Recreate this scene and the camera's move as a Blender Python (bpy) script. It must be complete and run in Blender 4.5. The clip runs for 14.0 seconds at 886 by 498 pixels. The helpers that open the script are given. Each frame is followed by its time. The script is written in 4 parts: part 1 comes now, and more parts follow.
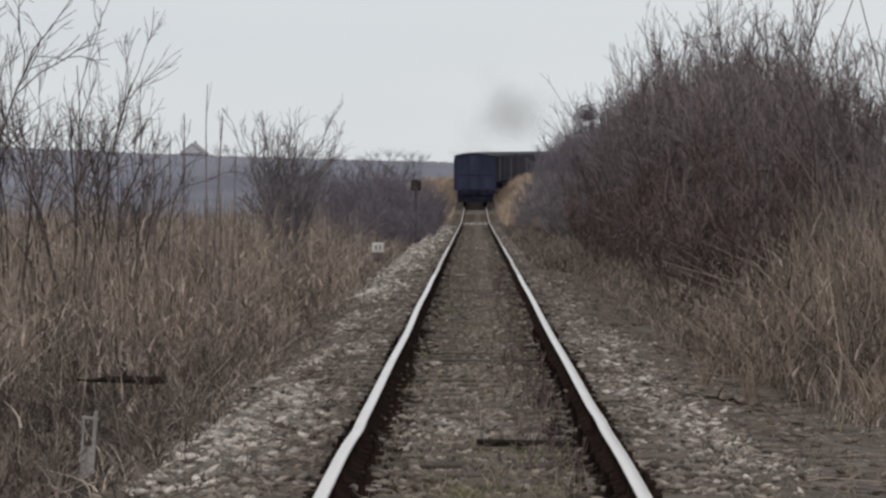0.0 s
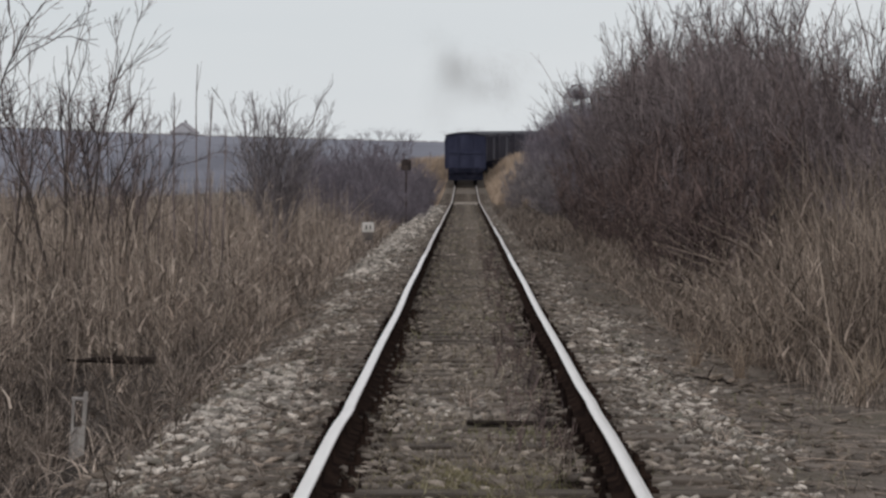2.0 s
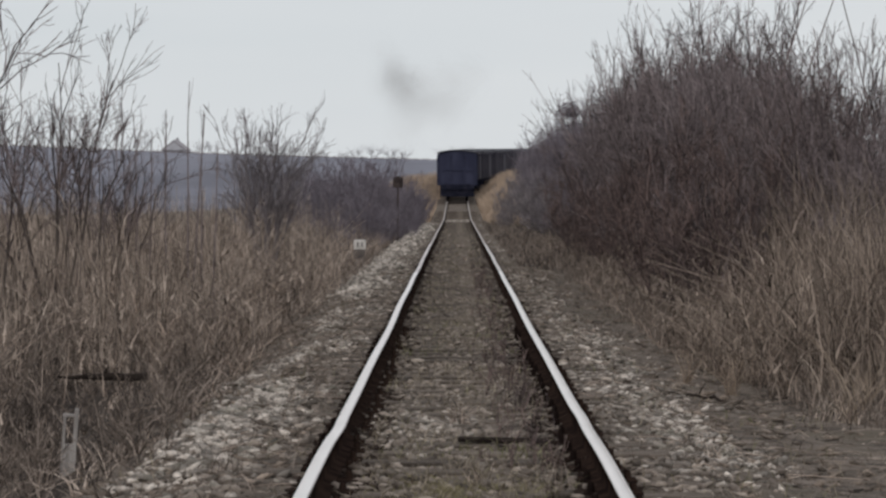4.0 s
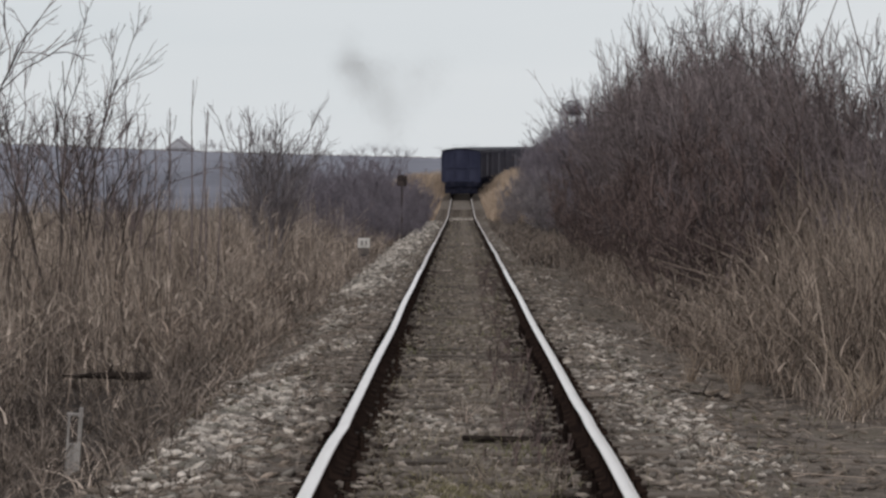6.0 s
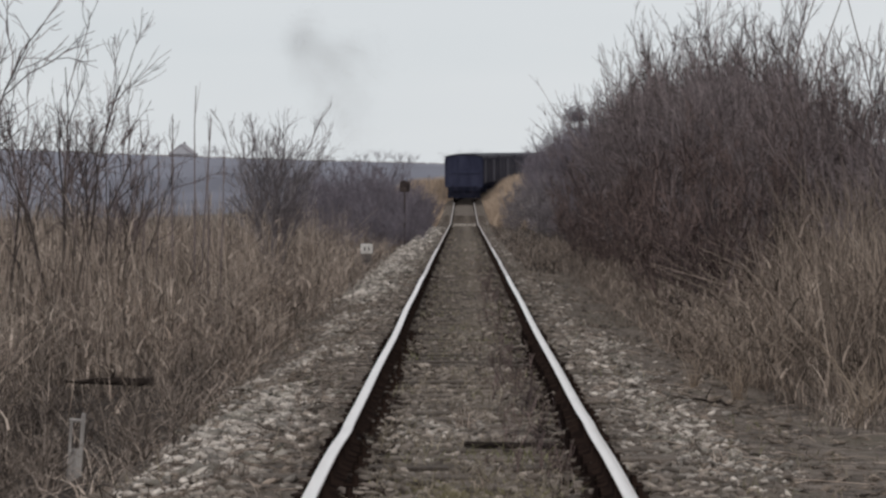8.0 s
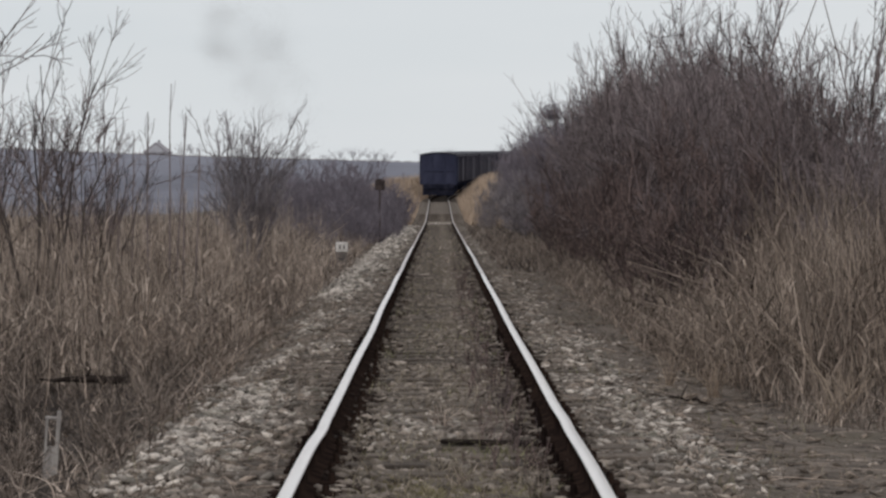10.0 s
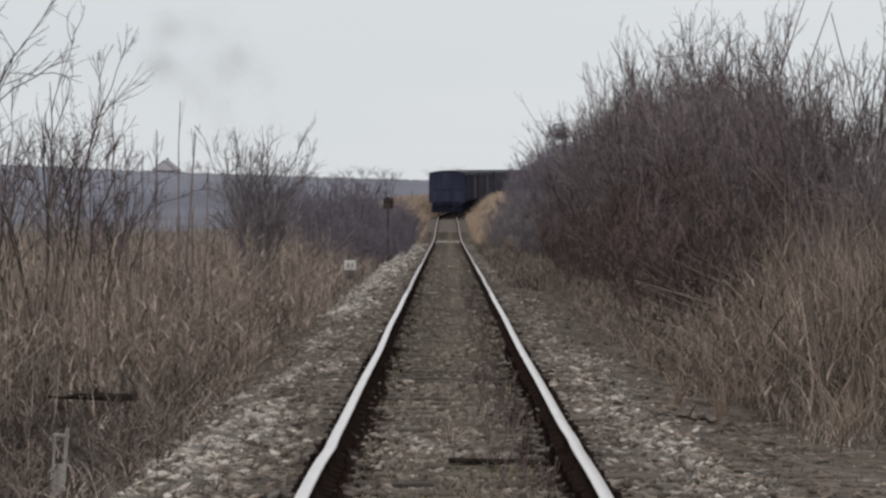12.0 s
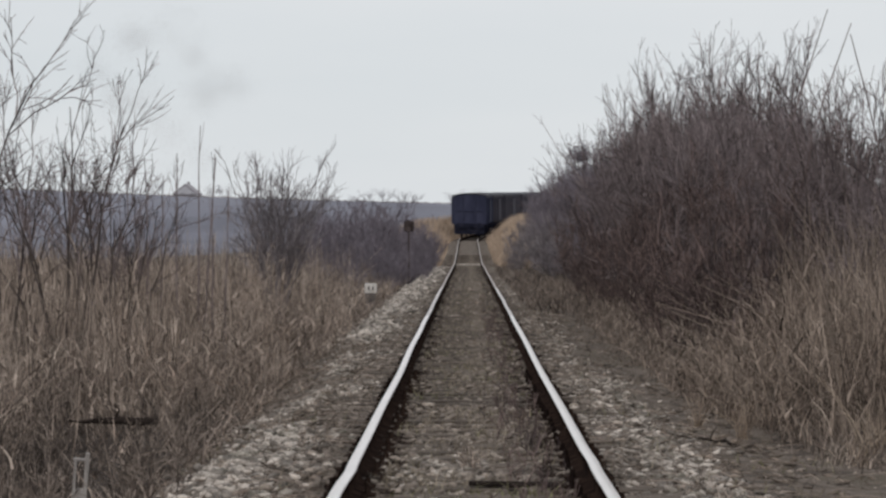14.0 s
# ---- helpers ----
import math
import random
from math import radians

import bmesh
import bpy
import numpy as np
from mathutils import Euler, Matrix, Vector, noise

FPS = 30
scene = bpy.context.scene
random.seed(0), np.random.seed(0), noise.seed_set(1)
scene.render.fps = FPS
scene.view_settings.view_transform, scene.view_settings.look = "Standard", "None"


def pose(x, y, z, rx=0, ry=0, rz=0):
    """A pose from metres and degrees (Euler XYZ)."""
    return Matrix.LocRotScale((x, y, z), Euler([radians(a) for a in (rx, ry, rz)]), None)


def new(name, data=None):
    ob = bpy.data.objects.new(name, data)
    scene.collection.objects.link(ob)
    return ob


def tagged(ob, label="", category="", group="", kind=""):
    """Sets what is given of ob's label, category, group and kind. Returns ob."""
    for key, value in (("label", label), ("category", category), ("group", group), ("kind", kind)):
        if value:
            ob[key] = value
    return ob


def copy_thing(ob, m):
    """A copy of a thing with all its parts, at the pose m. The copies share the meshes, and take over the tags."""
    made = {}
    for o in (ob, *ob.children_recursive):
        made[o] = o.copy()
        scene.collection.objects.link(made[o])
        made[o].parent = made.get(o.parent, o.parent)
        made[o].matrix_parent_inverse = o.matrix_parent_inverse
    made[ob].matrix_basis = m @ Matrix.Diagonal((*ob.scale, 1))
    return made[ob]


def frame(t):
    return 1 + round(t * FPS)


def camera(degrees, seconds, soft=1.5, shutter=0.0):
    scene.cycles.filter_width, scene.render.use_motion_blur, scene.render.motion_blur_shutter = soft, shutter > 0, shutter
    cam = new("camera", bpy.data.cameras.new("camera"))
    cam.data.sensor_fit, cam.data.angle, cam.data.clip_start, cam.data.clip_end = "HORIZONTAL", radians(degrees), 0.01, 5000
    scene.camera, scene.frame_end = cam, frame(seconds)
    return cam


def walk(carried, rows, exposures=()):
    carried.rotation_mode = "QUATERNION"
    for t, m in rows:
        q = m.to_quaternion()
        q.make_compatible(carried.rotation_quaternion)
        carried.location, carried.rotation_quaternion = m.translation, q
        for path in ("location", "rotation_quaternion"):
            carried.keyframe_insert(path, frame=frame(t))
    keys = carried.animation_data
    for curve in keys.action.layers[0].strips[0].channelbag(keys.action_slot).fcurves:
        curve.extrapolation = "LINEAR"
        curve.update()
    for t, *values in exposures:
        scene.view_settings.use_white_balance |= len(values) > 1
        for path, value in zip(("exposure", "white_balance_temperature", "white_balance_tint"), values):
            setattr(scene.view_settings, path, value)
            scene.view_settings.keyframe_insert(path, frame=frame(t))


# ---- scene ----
cam = camera(18.0, 14.0, soft=2.6)
# seconds, eye x y z, yaw, pitch, roll: a hand-held camera standing between the rails
ROWS = [
    (0.0, -0.0380, 0.0, 1.3900, 0.6482, -1.0648, -0.000),
    (0.5, -0.0354, 0.0, 1.3938, 0.5215, -1.1153, -0.026),
    (1.0, -0.0374, 0.0, 1.3931, 0.5824, -1.1764, -0.113),
    (1.5, -0.0350, 0.0, 1.3960, 0.5571, -1.4463, -0.063),
    (2.0, -0.0348, 0.0, 1.4002, 0.4513, -1.4871, -0.010),
    (2.5, -0.0331, 0.0, 1.4020, 0.1752, -1.5387, -0.054),
    (3.0, -0.0357, 0.0, 1.4004, 0.1911, -1.4985, -0.051),
    (3.5, -0.0430, 0.0, 1.3960, 0.1854, -1.4032, 0.006),
    (3.7, -0.0364, 0.0, 1.3933, 0.2897, -1.1378, -0.066),
    (5.8, -0.0315, 0.0, 1.3960, 0.1476, -1.1042, -0.015),
    (6.0, -0.0345, 0.0, 1.3971, 0.3638, -1.1623, -0.004),
    (6.5, -0.0268, 0.0, 1.3965, 0.7460, -1.0513, -0.000),
    (7.0, -0.0291, 0.0, 1.3956, 0.7011, -1.0689, -0.014),
    (7.5, -0.0292, 0.0, 1.3990, 0.5416, -1.0436, -0.025),
    (10.0, -0.0397, 0.0, 1.3921, -0.0906, -1.0754, -0.046),
    (10.5, -0.0415, 0.0, 1.3943, -0.3259, -1.0900, -0.064),
    (11.0, -0.0409, 0.0, 1.3965, -0.2337, -0.9073, -0.156),
    (11.5, -0.0434, 0.0, 1.3957, 0.0115, -0.6007, -0.175),
    (12.0, -0.0432, 0.0, 1.3938, 0.0791, -0.6971, -0.246),
    (12.5, -0.0436, 0.0, 1.3954, 0.3938, -0.7339, -0.105),
    (13.0, -0.0390, 0.0, 1.3955, 0.5179, -0.5725, -0.002),
    (13.5, -0.0349, 0.0, 1.3952, 0.4859, -0.4757, -0.036),
    (14.0, -0.0321, 0.0, 1.3944, 0.5069, -0.2315, -0.014),
]
walk(cam, [(t, pose(x, y, z, 90 + pitch, roll, yaw)) for t, x, y, z, yaw, pitch, roll in ROWS],
     exposures=[(0.0, 0.0, 6500, 11), (1.5, -0.03, 6500, 11), (3.5, -0.03, 6500, 11), (6.0, 0.0, 6500, 11), (11.0, 0.0, 6500, 11), (14.0, 0.04, 6500, 11)])

# ---- world and light: a closed overcast sky ----
SUN_UP, SUN_ROUND = 38.0, 200.0
world = bpy.data.worlds.new("overcast")
scene.world = world
world.use_nodes = True
wn, wl = world.node_tree.nodes, world.node_tree.links
wn.clear()
sky = wn.new("ShaderNodeTexSky")
sky.sky_type, sky.sun_disc = "NISHITA", False
sky.sun_elevation, sky.sun_rotation = radians(SUN_UP), radians(SUN_ROUND)
sky_bg = wn.new("ShaderNodeBackground")
sky_bg.inputs["Strength"].default_value = 0.05
wl.new(sky.outputs[0], sky_bg.inputs["Color"])
cloud_bg = wn.new("ShaderNodeBackground")
geo = wn.new("ShaderNodeTexCoord")
stretch = wn.new("ShaderNodeMapping")
stretch.inputs["Scale"].default_value = (2.0, 2.0, 9.0)
cloud_noise = wn.new("ShaderNodeTexNoise")
cloud_noise.inputs["Scale"].default_value = 1.6
cloud_noise.inputs["Detail"].default_value = 4
cloud_ramp = wn.new("ShaderNodeValToRGB")
cloud_ramp.color_ramp.elements[0].position, cloud_ramp.color_ramp.elements[1].position = 0.3, 0.75
cloud_ramp.color_ramp.elements[0].color = (0.672, 0.716, 0.742, 1)
cloud_ramp.color_ramp.elements[1].color = (0.755, 0.780, 0.796, 1)
wl.new(geo.outputs["Generated"], stretch.inputs[0])
wl.new(stretch.outputs[0], cloud_noise.inputs["Vector"])
wl.new(cloud_noise.outputs[0], cloud_ramp.inputs[0])
wl.new(cloud_ramp.outputs[0], cloud_bg.inputs["Color"])
cloud_bg.inputs["Strength"].default_value = 1.0
mix = wn.new("ShaderNodeMixShader")
mix.inputs[0].default_value = 0.93
wl.new(sky_bg.outputs[0], mix.inputs[1])
wl.new(cloud_bg.outputs[0], mix.inputs[2])
wl.new(mix.outputs[0], wn.new("ShaderNodeOutputWorld").inputs[0])
sun = new("sun", bpy.data.lights.new("sun", "SUN"))
sun.data.energy, sun.data.angle, sun.data.color = 0.6, radians(25), (1.0, 0.97, 0.92)
sun.rotation_euler = (radians(90 - SUN_UP), 0, radians(180 - SUN_ROUND))


# ---- materials ----
def material(name, a, b, scale=8.0, rough=0.9, metal=0.0, bump=0.4, fine=60.0, island=0.0, third=None, stretch=(1, 1, 1), distance=0.01, per_object=0.0):
    """Two colours mixed by a coarse and a fine noise, a third in patches, brightness varied by island or by object, relief from the fine noise."""
    m = bpy.data.materials.new(name)
    m.use_nodes = True
    n, l = m.node_tree.nodes, m.node_tree.links
    p = n["Principled BSDF"]
    p.inputs["Roughness"].default_value, p.inputs["Metallic"].default_value = rough, metal
    if not metal and rough > 0.5:
        p.inputs["Specular IOR Level"].default_value = 0.12 if max(b) > 0.065 else 0.0
    at = n.new("ShaderNodeTexCoord")
    mp = n.new("ShaderNodeMapping")
    mp.inputs["Scale"].default_value = stretch
    l.new(at.outputs["Object"], mp.inputs[0])
    big, small = n.new("ShaderNodeTexNoise"), n.new("ShaderNodeTexNoise")
    big.inputs["Scale"].default_value, big.inputs["Detail"].default_value = scale, 6
    small.inputs["Scale"].default_value, small.inputs["Detail"].default_value = fine, 4
    l.new(mp.outputs[0], big.inputs["Vector"])
    l.new(mp.outputs[0], small.inputs["Vector"])
    ramp = n.new("ShaderNodeValToRGB")
    ramp.color_ramp.elements[0].position, ramp.color_ramp.elements[1].position = 0.36, 0.64
    ramp.color_ramp.elements[0].color, ramp.color_ramp.elements[1].color = (a[0] * 1.03, a[1] * 0.98, a[2] * 0.985, 1), (b[0] * 1.03, b[1] * 0.98, b[2] * 0.985, 1)
    add = n.new("ShaderNodeMath")
    add.operation = "MULTIPLY_ADD"
    add.inputs[1].default_value, add.inputs[2].default_value = 0.4, -0.2
    l.new(small.outputs[0], add.inputs[0])
    both = n.new("ShaderNodeMath")
    l.new(big.outputs[0], both.inputs[0])
    l.new(add.outputs[0], both.inputs[1])
    l.new(both.outputs[0], ramp.inputs[0])
    colour = ramp.outputs[0]
    if third:
        spot = n.new("ShaderNodeTexNoise")
        spot.inputs["Scale"].default_value, spot.inputs["Detail"].default_value = scale * 0.37, 5
        l.new(mp.outputs[0], spot.inputs["Vector"])
        r2 = n.new("ShaderNodeValToRGB")
        r2.color_ramp.elements[0].position, r2.color_ramp.elements[1].position = 0.52, 0.66
        l.new(spot.outputs[0], r2.inputs[0])
        mx = n.new("ShaderNodeMix")
        mx.data_type = "RGBA"
        l.new(r2.outputs[0], mx.inputs[0])
        l.new(colour, mx.inputs[6])
        mx.inputs[7].default_value = (*third, 1)
        colour = mx.outputs[2]
    vary = island or per_object
    if vary:
        hsv = n.new("ShaderNodeHueSaturation")
        rng = n.new("ShaderNodeMapRange")
        rng.inputs[3].default_value, rng.inputs[4].default_value = 1 - vary, 1 + vary
        src = n.new("ShaderNodeNewGeometry").outputs["Random Per Island"] if island else n.new("ShaderNodeObjectInfo").outputs["Random"]
        l.new(src, rng.inputs[0])
        l.new(rng.outputs[0], hsv.inputs["Value"])
        l.new(colour, hsv.inputs["Color"])
        colour = hsv.outputs[0]
    l.new(colour, p.inputs["Base Color"])
    if bump:
        bp = n.new("ShaderNodeBump")
        bp.inputs["Strength"].default_value, bp.inputs["Distance"].default_value = bump, distance
        l.new(small.outputs[0], bp.inputs["Height"])
        l.new(bp.outputs[0], p.inputs["Normal"])
    return m


SOIL = material("soil_and_dead_grass", (0.082, 0.068, 0.057), (0.235, 0.199, 0.166), 3.5, fine=35, bump=0.9, distance=0.05, third=(0.150, 0.124, 0.098))
# Oil-stained bed, with the rail's shade painted in as extra darkness.
SHADED_OILBED = material("shaded_oily_bed", (0.018, 0.014, 0.012), (0.060, 0.047, 0.039), 6.0, fine=45, bump=0.9, distance=0.04)
# Deep shade among the plants is painted into this ground colour.
SHADED_MOULD = material("shaded_leaf_mould", (0.028, 0.022, 0.019), (0.080, 0.064, 0.053), 3.0, fine=40, bump=0.9, distance=0.05)
# Blue-grey distance haze is painted into this field's colour.
FIELD = material("hazed_far_field", (0.15, 0.155, 0.185), (0.23, 0.24, 0.28), 0.012, fine=0.08, bump=0.0, third=(0.30, 0.32, 0.37), stretch=(1, 0.35, 1))
BALLAST = material("limestone_ballast", (0.25, 0.225, 0.195), (0.50, 0.46, 0.405), 7, fine=50, island=0.6, bump=0.5, third=(0.2, 0.18, 0.15))
# Oily dust, darkened further to paint in shade beside the rails.
SHADED_OILY = material("shaded_oily_dust", (0.022, 0.017, 0.015), (0.055, 0.043, 0.036), 7, fine=50, island=0.4, bump=0.5)
MOSS = material("yellow_green_moss_grass", (0.155, 0.143, 0.075), (0.28, 0.255, 0.145), 3, fine=30, island=0.35, bump=0.0)
# Distance haze on the ridge trees is painted in as pale grey.
RIDGE = material("hazed_far_twig", (0.32, 0.32, 0.34), (0.42, 0.42, 0.44), 1, fine=5, island=0.2, bump=0.0)
DIRTY = material("dirty_ballast", (0.13, 0.11, 0.093), (0.29, 0.255, 0.215), 7, fine=50, island=0.6, bump=0.5)
RUST = material("rusty_rail_side", (0.015, 0.011, 0.010), (0.042, 0.028, 0.022), 6, fine=80, rough=0.9, bump=0.5, distance=0.004)
STEEL = material("polished_rail_head", (0.85, 0.83, 0.79), (0.94, 0.92, 0.88), 3, fine=25, rough=0.3, metal=1.0, bump=0.05, distance=0.001, stretch=(6, 0.4, 6))
SLEEPER = material("tarred_old_wood", (0.07, 0.058, 0.048), (0.20, 0.17, 0.142), 4, fine=40, bump=0.9, stretch=(0.4, 4, 4), per_object=0.3)
STALK = material("dry_stalk", (0.27, 0.222, 0.186), (0.47, 0.402, 0.335), 1.2, fine=20, island=0.85, bump=0.0, third=(0.27, 0.205, 0.165))
WEED = material("dark_dead_weed", (0.075, 0.062, 0.054), (0.27, 0.228, 0.192), 1.5, fine=20, island=0.85, bump=0.0)
# Purple-grey twigs, lightened and blued to paint in distance haze.
THICKET = material("hazed_purple_twig", (0.158, 0.145, 0.165), (0.255, 0.232, 0.260), 1.5, fine=30, island=0.3, bump=0.0)
CANE = material("brown_cane", (0.170, 0.138, 0.114), (0.360, 0.302, 0.248), 1.2, fine=20, island=0.85, bump=0.0)
CHIP = material("rotten_wood_chip", (0.10, 0.083, 0.07), (0.30, 0.26, 0.22), 5, fine=40, island=0.8, bump=0.3)
STRAW = material("pale_straw", (0.30, 0.240, 0.185), (0.46, 0.385, 0.30), 2, fine=20, island=0.4, bump=0.0)
GRASS = material("short_dead_grass", (0.17, 0.145, 0.11), (0.33, 0.29, 0.22), 1.5, fine=20, island=0.5, bump=0.0, third=(0.19, 0.19, 0.085))
GOLD = material("golden_grass", (0.39, 0.305, 0.225), (0.54, 0.435, 0.335), 0.4, fine=10, island=0.3, bump=0.0)
TWIG = material("bare_twig", (0.118, 0.098, 0.098), (0.235, 0.196, 0.190), 1.5, fine=30, island=0.7, bump=0.0)
TWIG_RED = material("reddish_twig", (0.100, 0.075, 0.071), (0.212, 0.162, 0.148), 1.2, fine=30, island=0.7, bump=0.0, third=(0.09, 0.07, 0.07))
HEDGE_TWIG = material("grey_brown_hedge_twig", (0.135, 0.115, 0.118), (0.275, 0.237, 0.234), 0.9, fine=25, island=0.75, bump=0.0, third=(0.15, 0.118, 0.112))
# Weaker sky reflection farther off is put into these two head materials.
MID_STEEL = material("half_shine_rail_head", (0.55, 0.52, 0.49), (0.70, 0.67, 0.64), 3, fine=25, rough=0.42, metal=0.8, bump=0.05, distance=0.001, stretch=(6, 0.4, 6))
FAR_STEEL = material("faint_shine_rail_head", (0.36, 0.325, 0.30), (0.50, 0.46, 0.43), 3, fine=25, rough=0.6, metal=0.5, bump=0.05, distance=0.001, stretch=(6, 0.4, 6))
# Pale twig tone; on the far brush it also holds painted haze.
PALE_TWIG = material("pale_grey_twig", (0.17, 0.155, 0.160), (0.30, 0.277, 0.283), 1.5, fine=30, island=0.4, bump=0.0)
BARK = material("dark_bark", (0.05, 0.042, 0.04), (0.13, 0.11, 0.10), 3, fine=50, bump=0.6)
NAVY = material("navy_wagon_paint", (0.030, 0.034, 0.062), (0.050, 0.055, 0.092), 1.1, fine=18, rough=0.7, bump=0.15, stretch=(1, 1, 0.4))
# Greyer and lighter than the tail wagon's navy.
GREYPAINT = material("grey_wagon_paint", (0.052, 0.050, 0.066), (0.088, 0.083, 0.098), 1.1, fine=18, rough=0.75, bump=0.15, stretch=(1, 1, 0.4))
ROOFING = material("weathered_roof_steel", (0.032, 0.034, 0.045), (0.070, 0.070, 0.080), 1.5, fine=20, rough=0.75, bump=0.2)
IRON = material("sooty_iron", (0.016, 0.018, 0.030), (0.034, 0.036, 0.054), 3, fine=40, rough=0.8, bump=0.3)
SMOKE = material("soot_flake", (0.30, 0.28, 0.27), (0.36, 0.34, 0.33), 1, fine=5, bump=0.0)
WHITE = material("whitewashed_stone", (0.55, 0.54, 0.50), (0.76, 0.75, 0.71), 6, fine=60, bump=0.3)
STONE = material("weathered_stone", (0.10, 0.09, 0.085), (0.20, 0.18, 0.165), 6, fine=60, bump=0.5)
CLOD = material("brown_earth_clod", (0.085, 0.069, 0.055), (0.25, 0.208, 0.168), 5, fine=40, island=0.6, bump=0.6)
SIGNAL = material("weathered_signal_paint", (0.045, 0.036, 0.034), (0.10, 0.080, 0.075), 5, fine=50, rough=0.8, bump=0.2)
BLACK = material("black_paint", (0.02, 0.02, 0.022), (0.045, 0.043, 0.045), 5, fine=50, rough=0.7, bump=0.1)
GREYWOOD = material("grey_weathered_wood", (0.27, 0.255, 0.24), (0.46, 0.44, 0.41), 9, fine=90, bump=0.6, stretch=(3, 3, 0.4))
DARKWOOD = material("dark_wood", (0.016, 0.013, 0.012), (0.045, 0.037, 0.032), 5, fine=60, bump=0.6)
PLASTER = material("pale_plaster", (0.40, 0.41, 0.43), (0.52, 0.53, 0.55), 0.4, fine=3, bump=0.1)
TILE = material("grey_roof_tile", (0.30, 0.30, 0.315), (0.40, 0.39, 0.40), 0.8, fine=6, bump=0.2)
PANE = material("dark_glass", (0.03, 0.035, 0.045), (0.05, 0.055, 0.065), 1, fine=3, rough=0.1, bump=0.0)


# ---- mesh tools ----
rng = np.random.default_rng(7)


def raw_mesh(name, verts, quads, mats, slots=None, smooth=False):
    """A mesh from an array of corners and an array of four-sided faces (or triangles)."""
    verts, quads = np.asarray(verts, np.float32).reshape(-1, 3), np.asarray(quads, np.int32)
    k = quads.shape[1]
    me = bpy.data.meshes.new(name)
    me.vertices.add(len(verts))
    me.vertices.foreach_set("co", verts.ravel())
    me.loops.add(quads.size)
    me.loops.foreach_set("vertex_index", quads.ravel())
    me.polygons.add(len(quads))
    me.polygons.foreach_set("loop_start", np.arange(0, quads.size, k, dtype=np.int32))
    for mt in mats:
        me.materials.append(mt)
    if slots is not None:
        me.polygons.foreach_set("material_index", np.asarray(slots, np.int32))
    if smooth:
        me.polygons.foreach_set("use_smooth", np.ones(len(quads), bool))
    me.update(calc_edges=True)
    me.validate()
    return me


def tubes(lines, radii, sides=3):
    """Corners and faces of thin tubes round polylines (n, k, 3) with radii (n, k)."""
    n, k, _ = lines.shape
    tan = np.gradient(lines, axis=1)
    tan /= np.linalg.norm(tan, axis=2, keepdims=True) + 1e-9
    ref = np.where(np.abs(tan[..., 2:3]) > 0.8, np.array([1.0, 0, 0]), np.array([0, 0, 1.0]))
    u = np.cross(tan, ref)
    u /= np.linalg.norm(u, axis=2, keepdims=True) + 1e-9
    v = np.cross(tan, u)
    ang = np.arange(sides) * 2 * np.pi / sides
    ring = u[:, :, None] * np.cos(ang)[None, None, :, None] + v[:, :, None] * np.sin(ang)[None, None, :, None]
    verts = lines[:, :, None] + ring * radii[:, :, None, None]
    idx = np.arange(n * k * sides).reshape(n, k, sides)
    a, b = idx[:, :-1], idx[:, 1:]
    quads = np.stack([a, np.roll(a, -1, 2), np.roll(b, -1, 2), b], -1).reshape(-1, 4)
    return verts.reshape(-1, 3), quads


def ribbons(base, height, width, lean, k=3):
    """Blades of grass: bent ribbons (n, k rungs) from base points."""
    n = len(base)
    a = rng.uniform(0, 2 * np.pi, n)
    side = np.stack([np.cos(a), np.sin(a), np.zeros(n)], 1)
    b = rng.uniform(0, 2 * np.pi, n)
    fall = np.stack([np.cos(b), np.sin(b), np.zeros(n)], 1) * (lean * height)[:, None]
    t = np.linspace(0, 1, k)
    mid = base[:, None] + fall[:, None] * (t ** 1.8)[None, :, None]
    mid[..., 2] += height[:, None] * (t - 0.18 * np.clip(lean, 0, 2)[:, None] * t ** 2)
    w = width[:, None] * (1 - 0.85 * t)[None]
    left, right = mid - side[:, None] * w[..., None] / 2, mid + side[:, None] * w[..., None] / 2
    verts = np.stack([left, right], 2)
    idx = np.arange(n * k * 2).reshape(n, k, 2)
    quads = np.stack([idx[:, :-1, 0], idx[:, :-1, 1], idx[:, 1:, 1], idx[:, 1:, 0]], -1).reshape(-1, 4)
    return verts.reshape(-1, 3), quads


def joined(pieces):
    vs, qs, o = [], [], 0
    for v, q in pieces:
        vs.append(v)
        qs.append(q + o)
        o += len(v)
    return np.concatenate(vs), np.concatenate(qs)


def part(name, me, parent, label="", at=None):
    """Links a mesh as one object under a thing or a part."""
    ob = new(name, me)
    ob.parent = parent
    if at is not None:
        ob.matrix_basis = at
    return tagged(ob, label)


def thing(name, label, category, group="", at=None, data=None, kind=""):
    ob = new(name, data)
    if at is not None:
        ob.matrix_basis = at
    return tagged(ob, label, category, group, kind)


def bm_mesh(name, bm, mat, bevel=0.0, smooth=False):
    if bevel:
        bmesh.ops.bevel(bm, geom=bm.edges[:], offset=bevel, segments=2, affect="EDGES", profile=0.5)
    me = bpy.data.meshes.new(name)
    bm.to_mesh(me)
    bm.free()
    me.materials.append(mat)
    if smooth:
        me.polygons.foreach_set("use_smooth", np.ones(len(me.polygons), bool))
    return me


def box(bm, x0, x1, y0, y1, z0, z1):
    m = Matrix.Translation(((x0 + x1) / 2, (y0 + y1) / 2, (z0 + z1) / 2)) @ Matrix.Diagonal((x1 - x0, y1 - y0, z1 - z0, 1))
    bmesh.ops.create_cube(bm, size=1, matrix=m)
    return bm


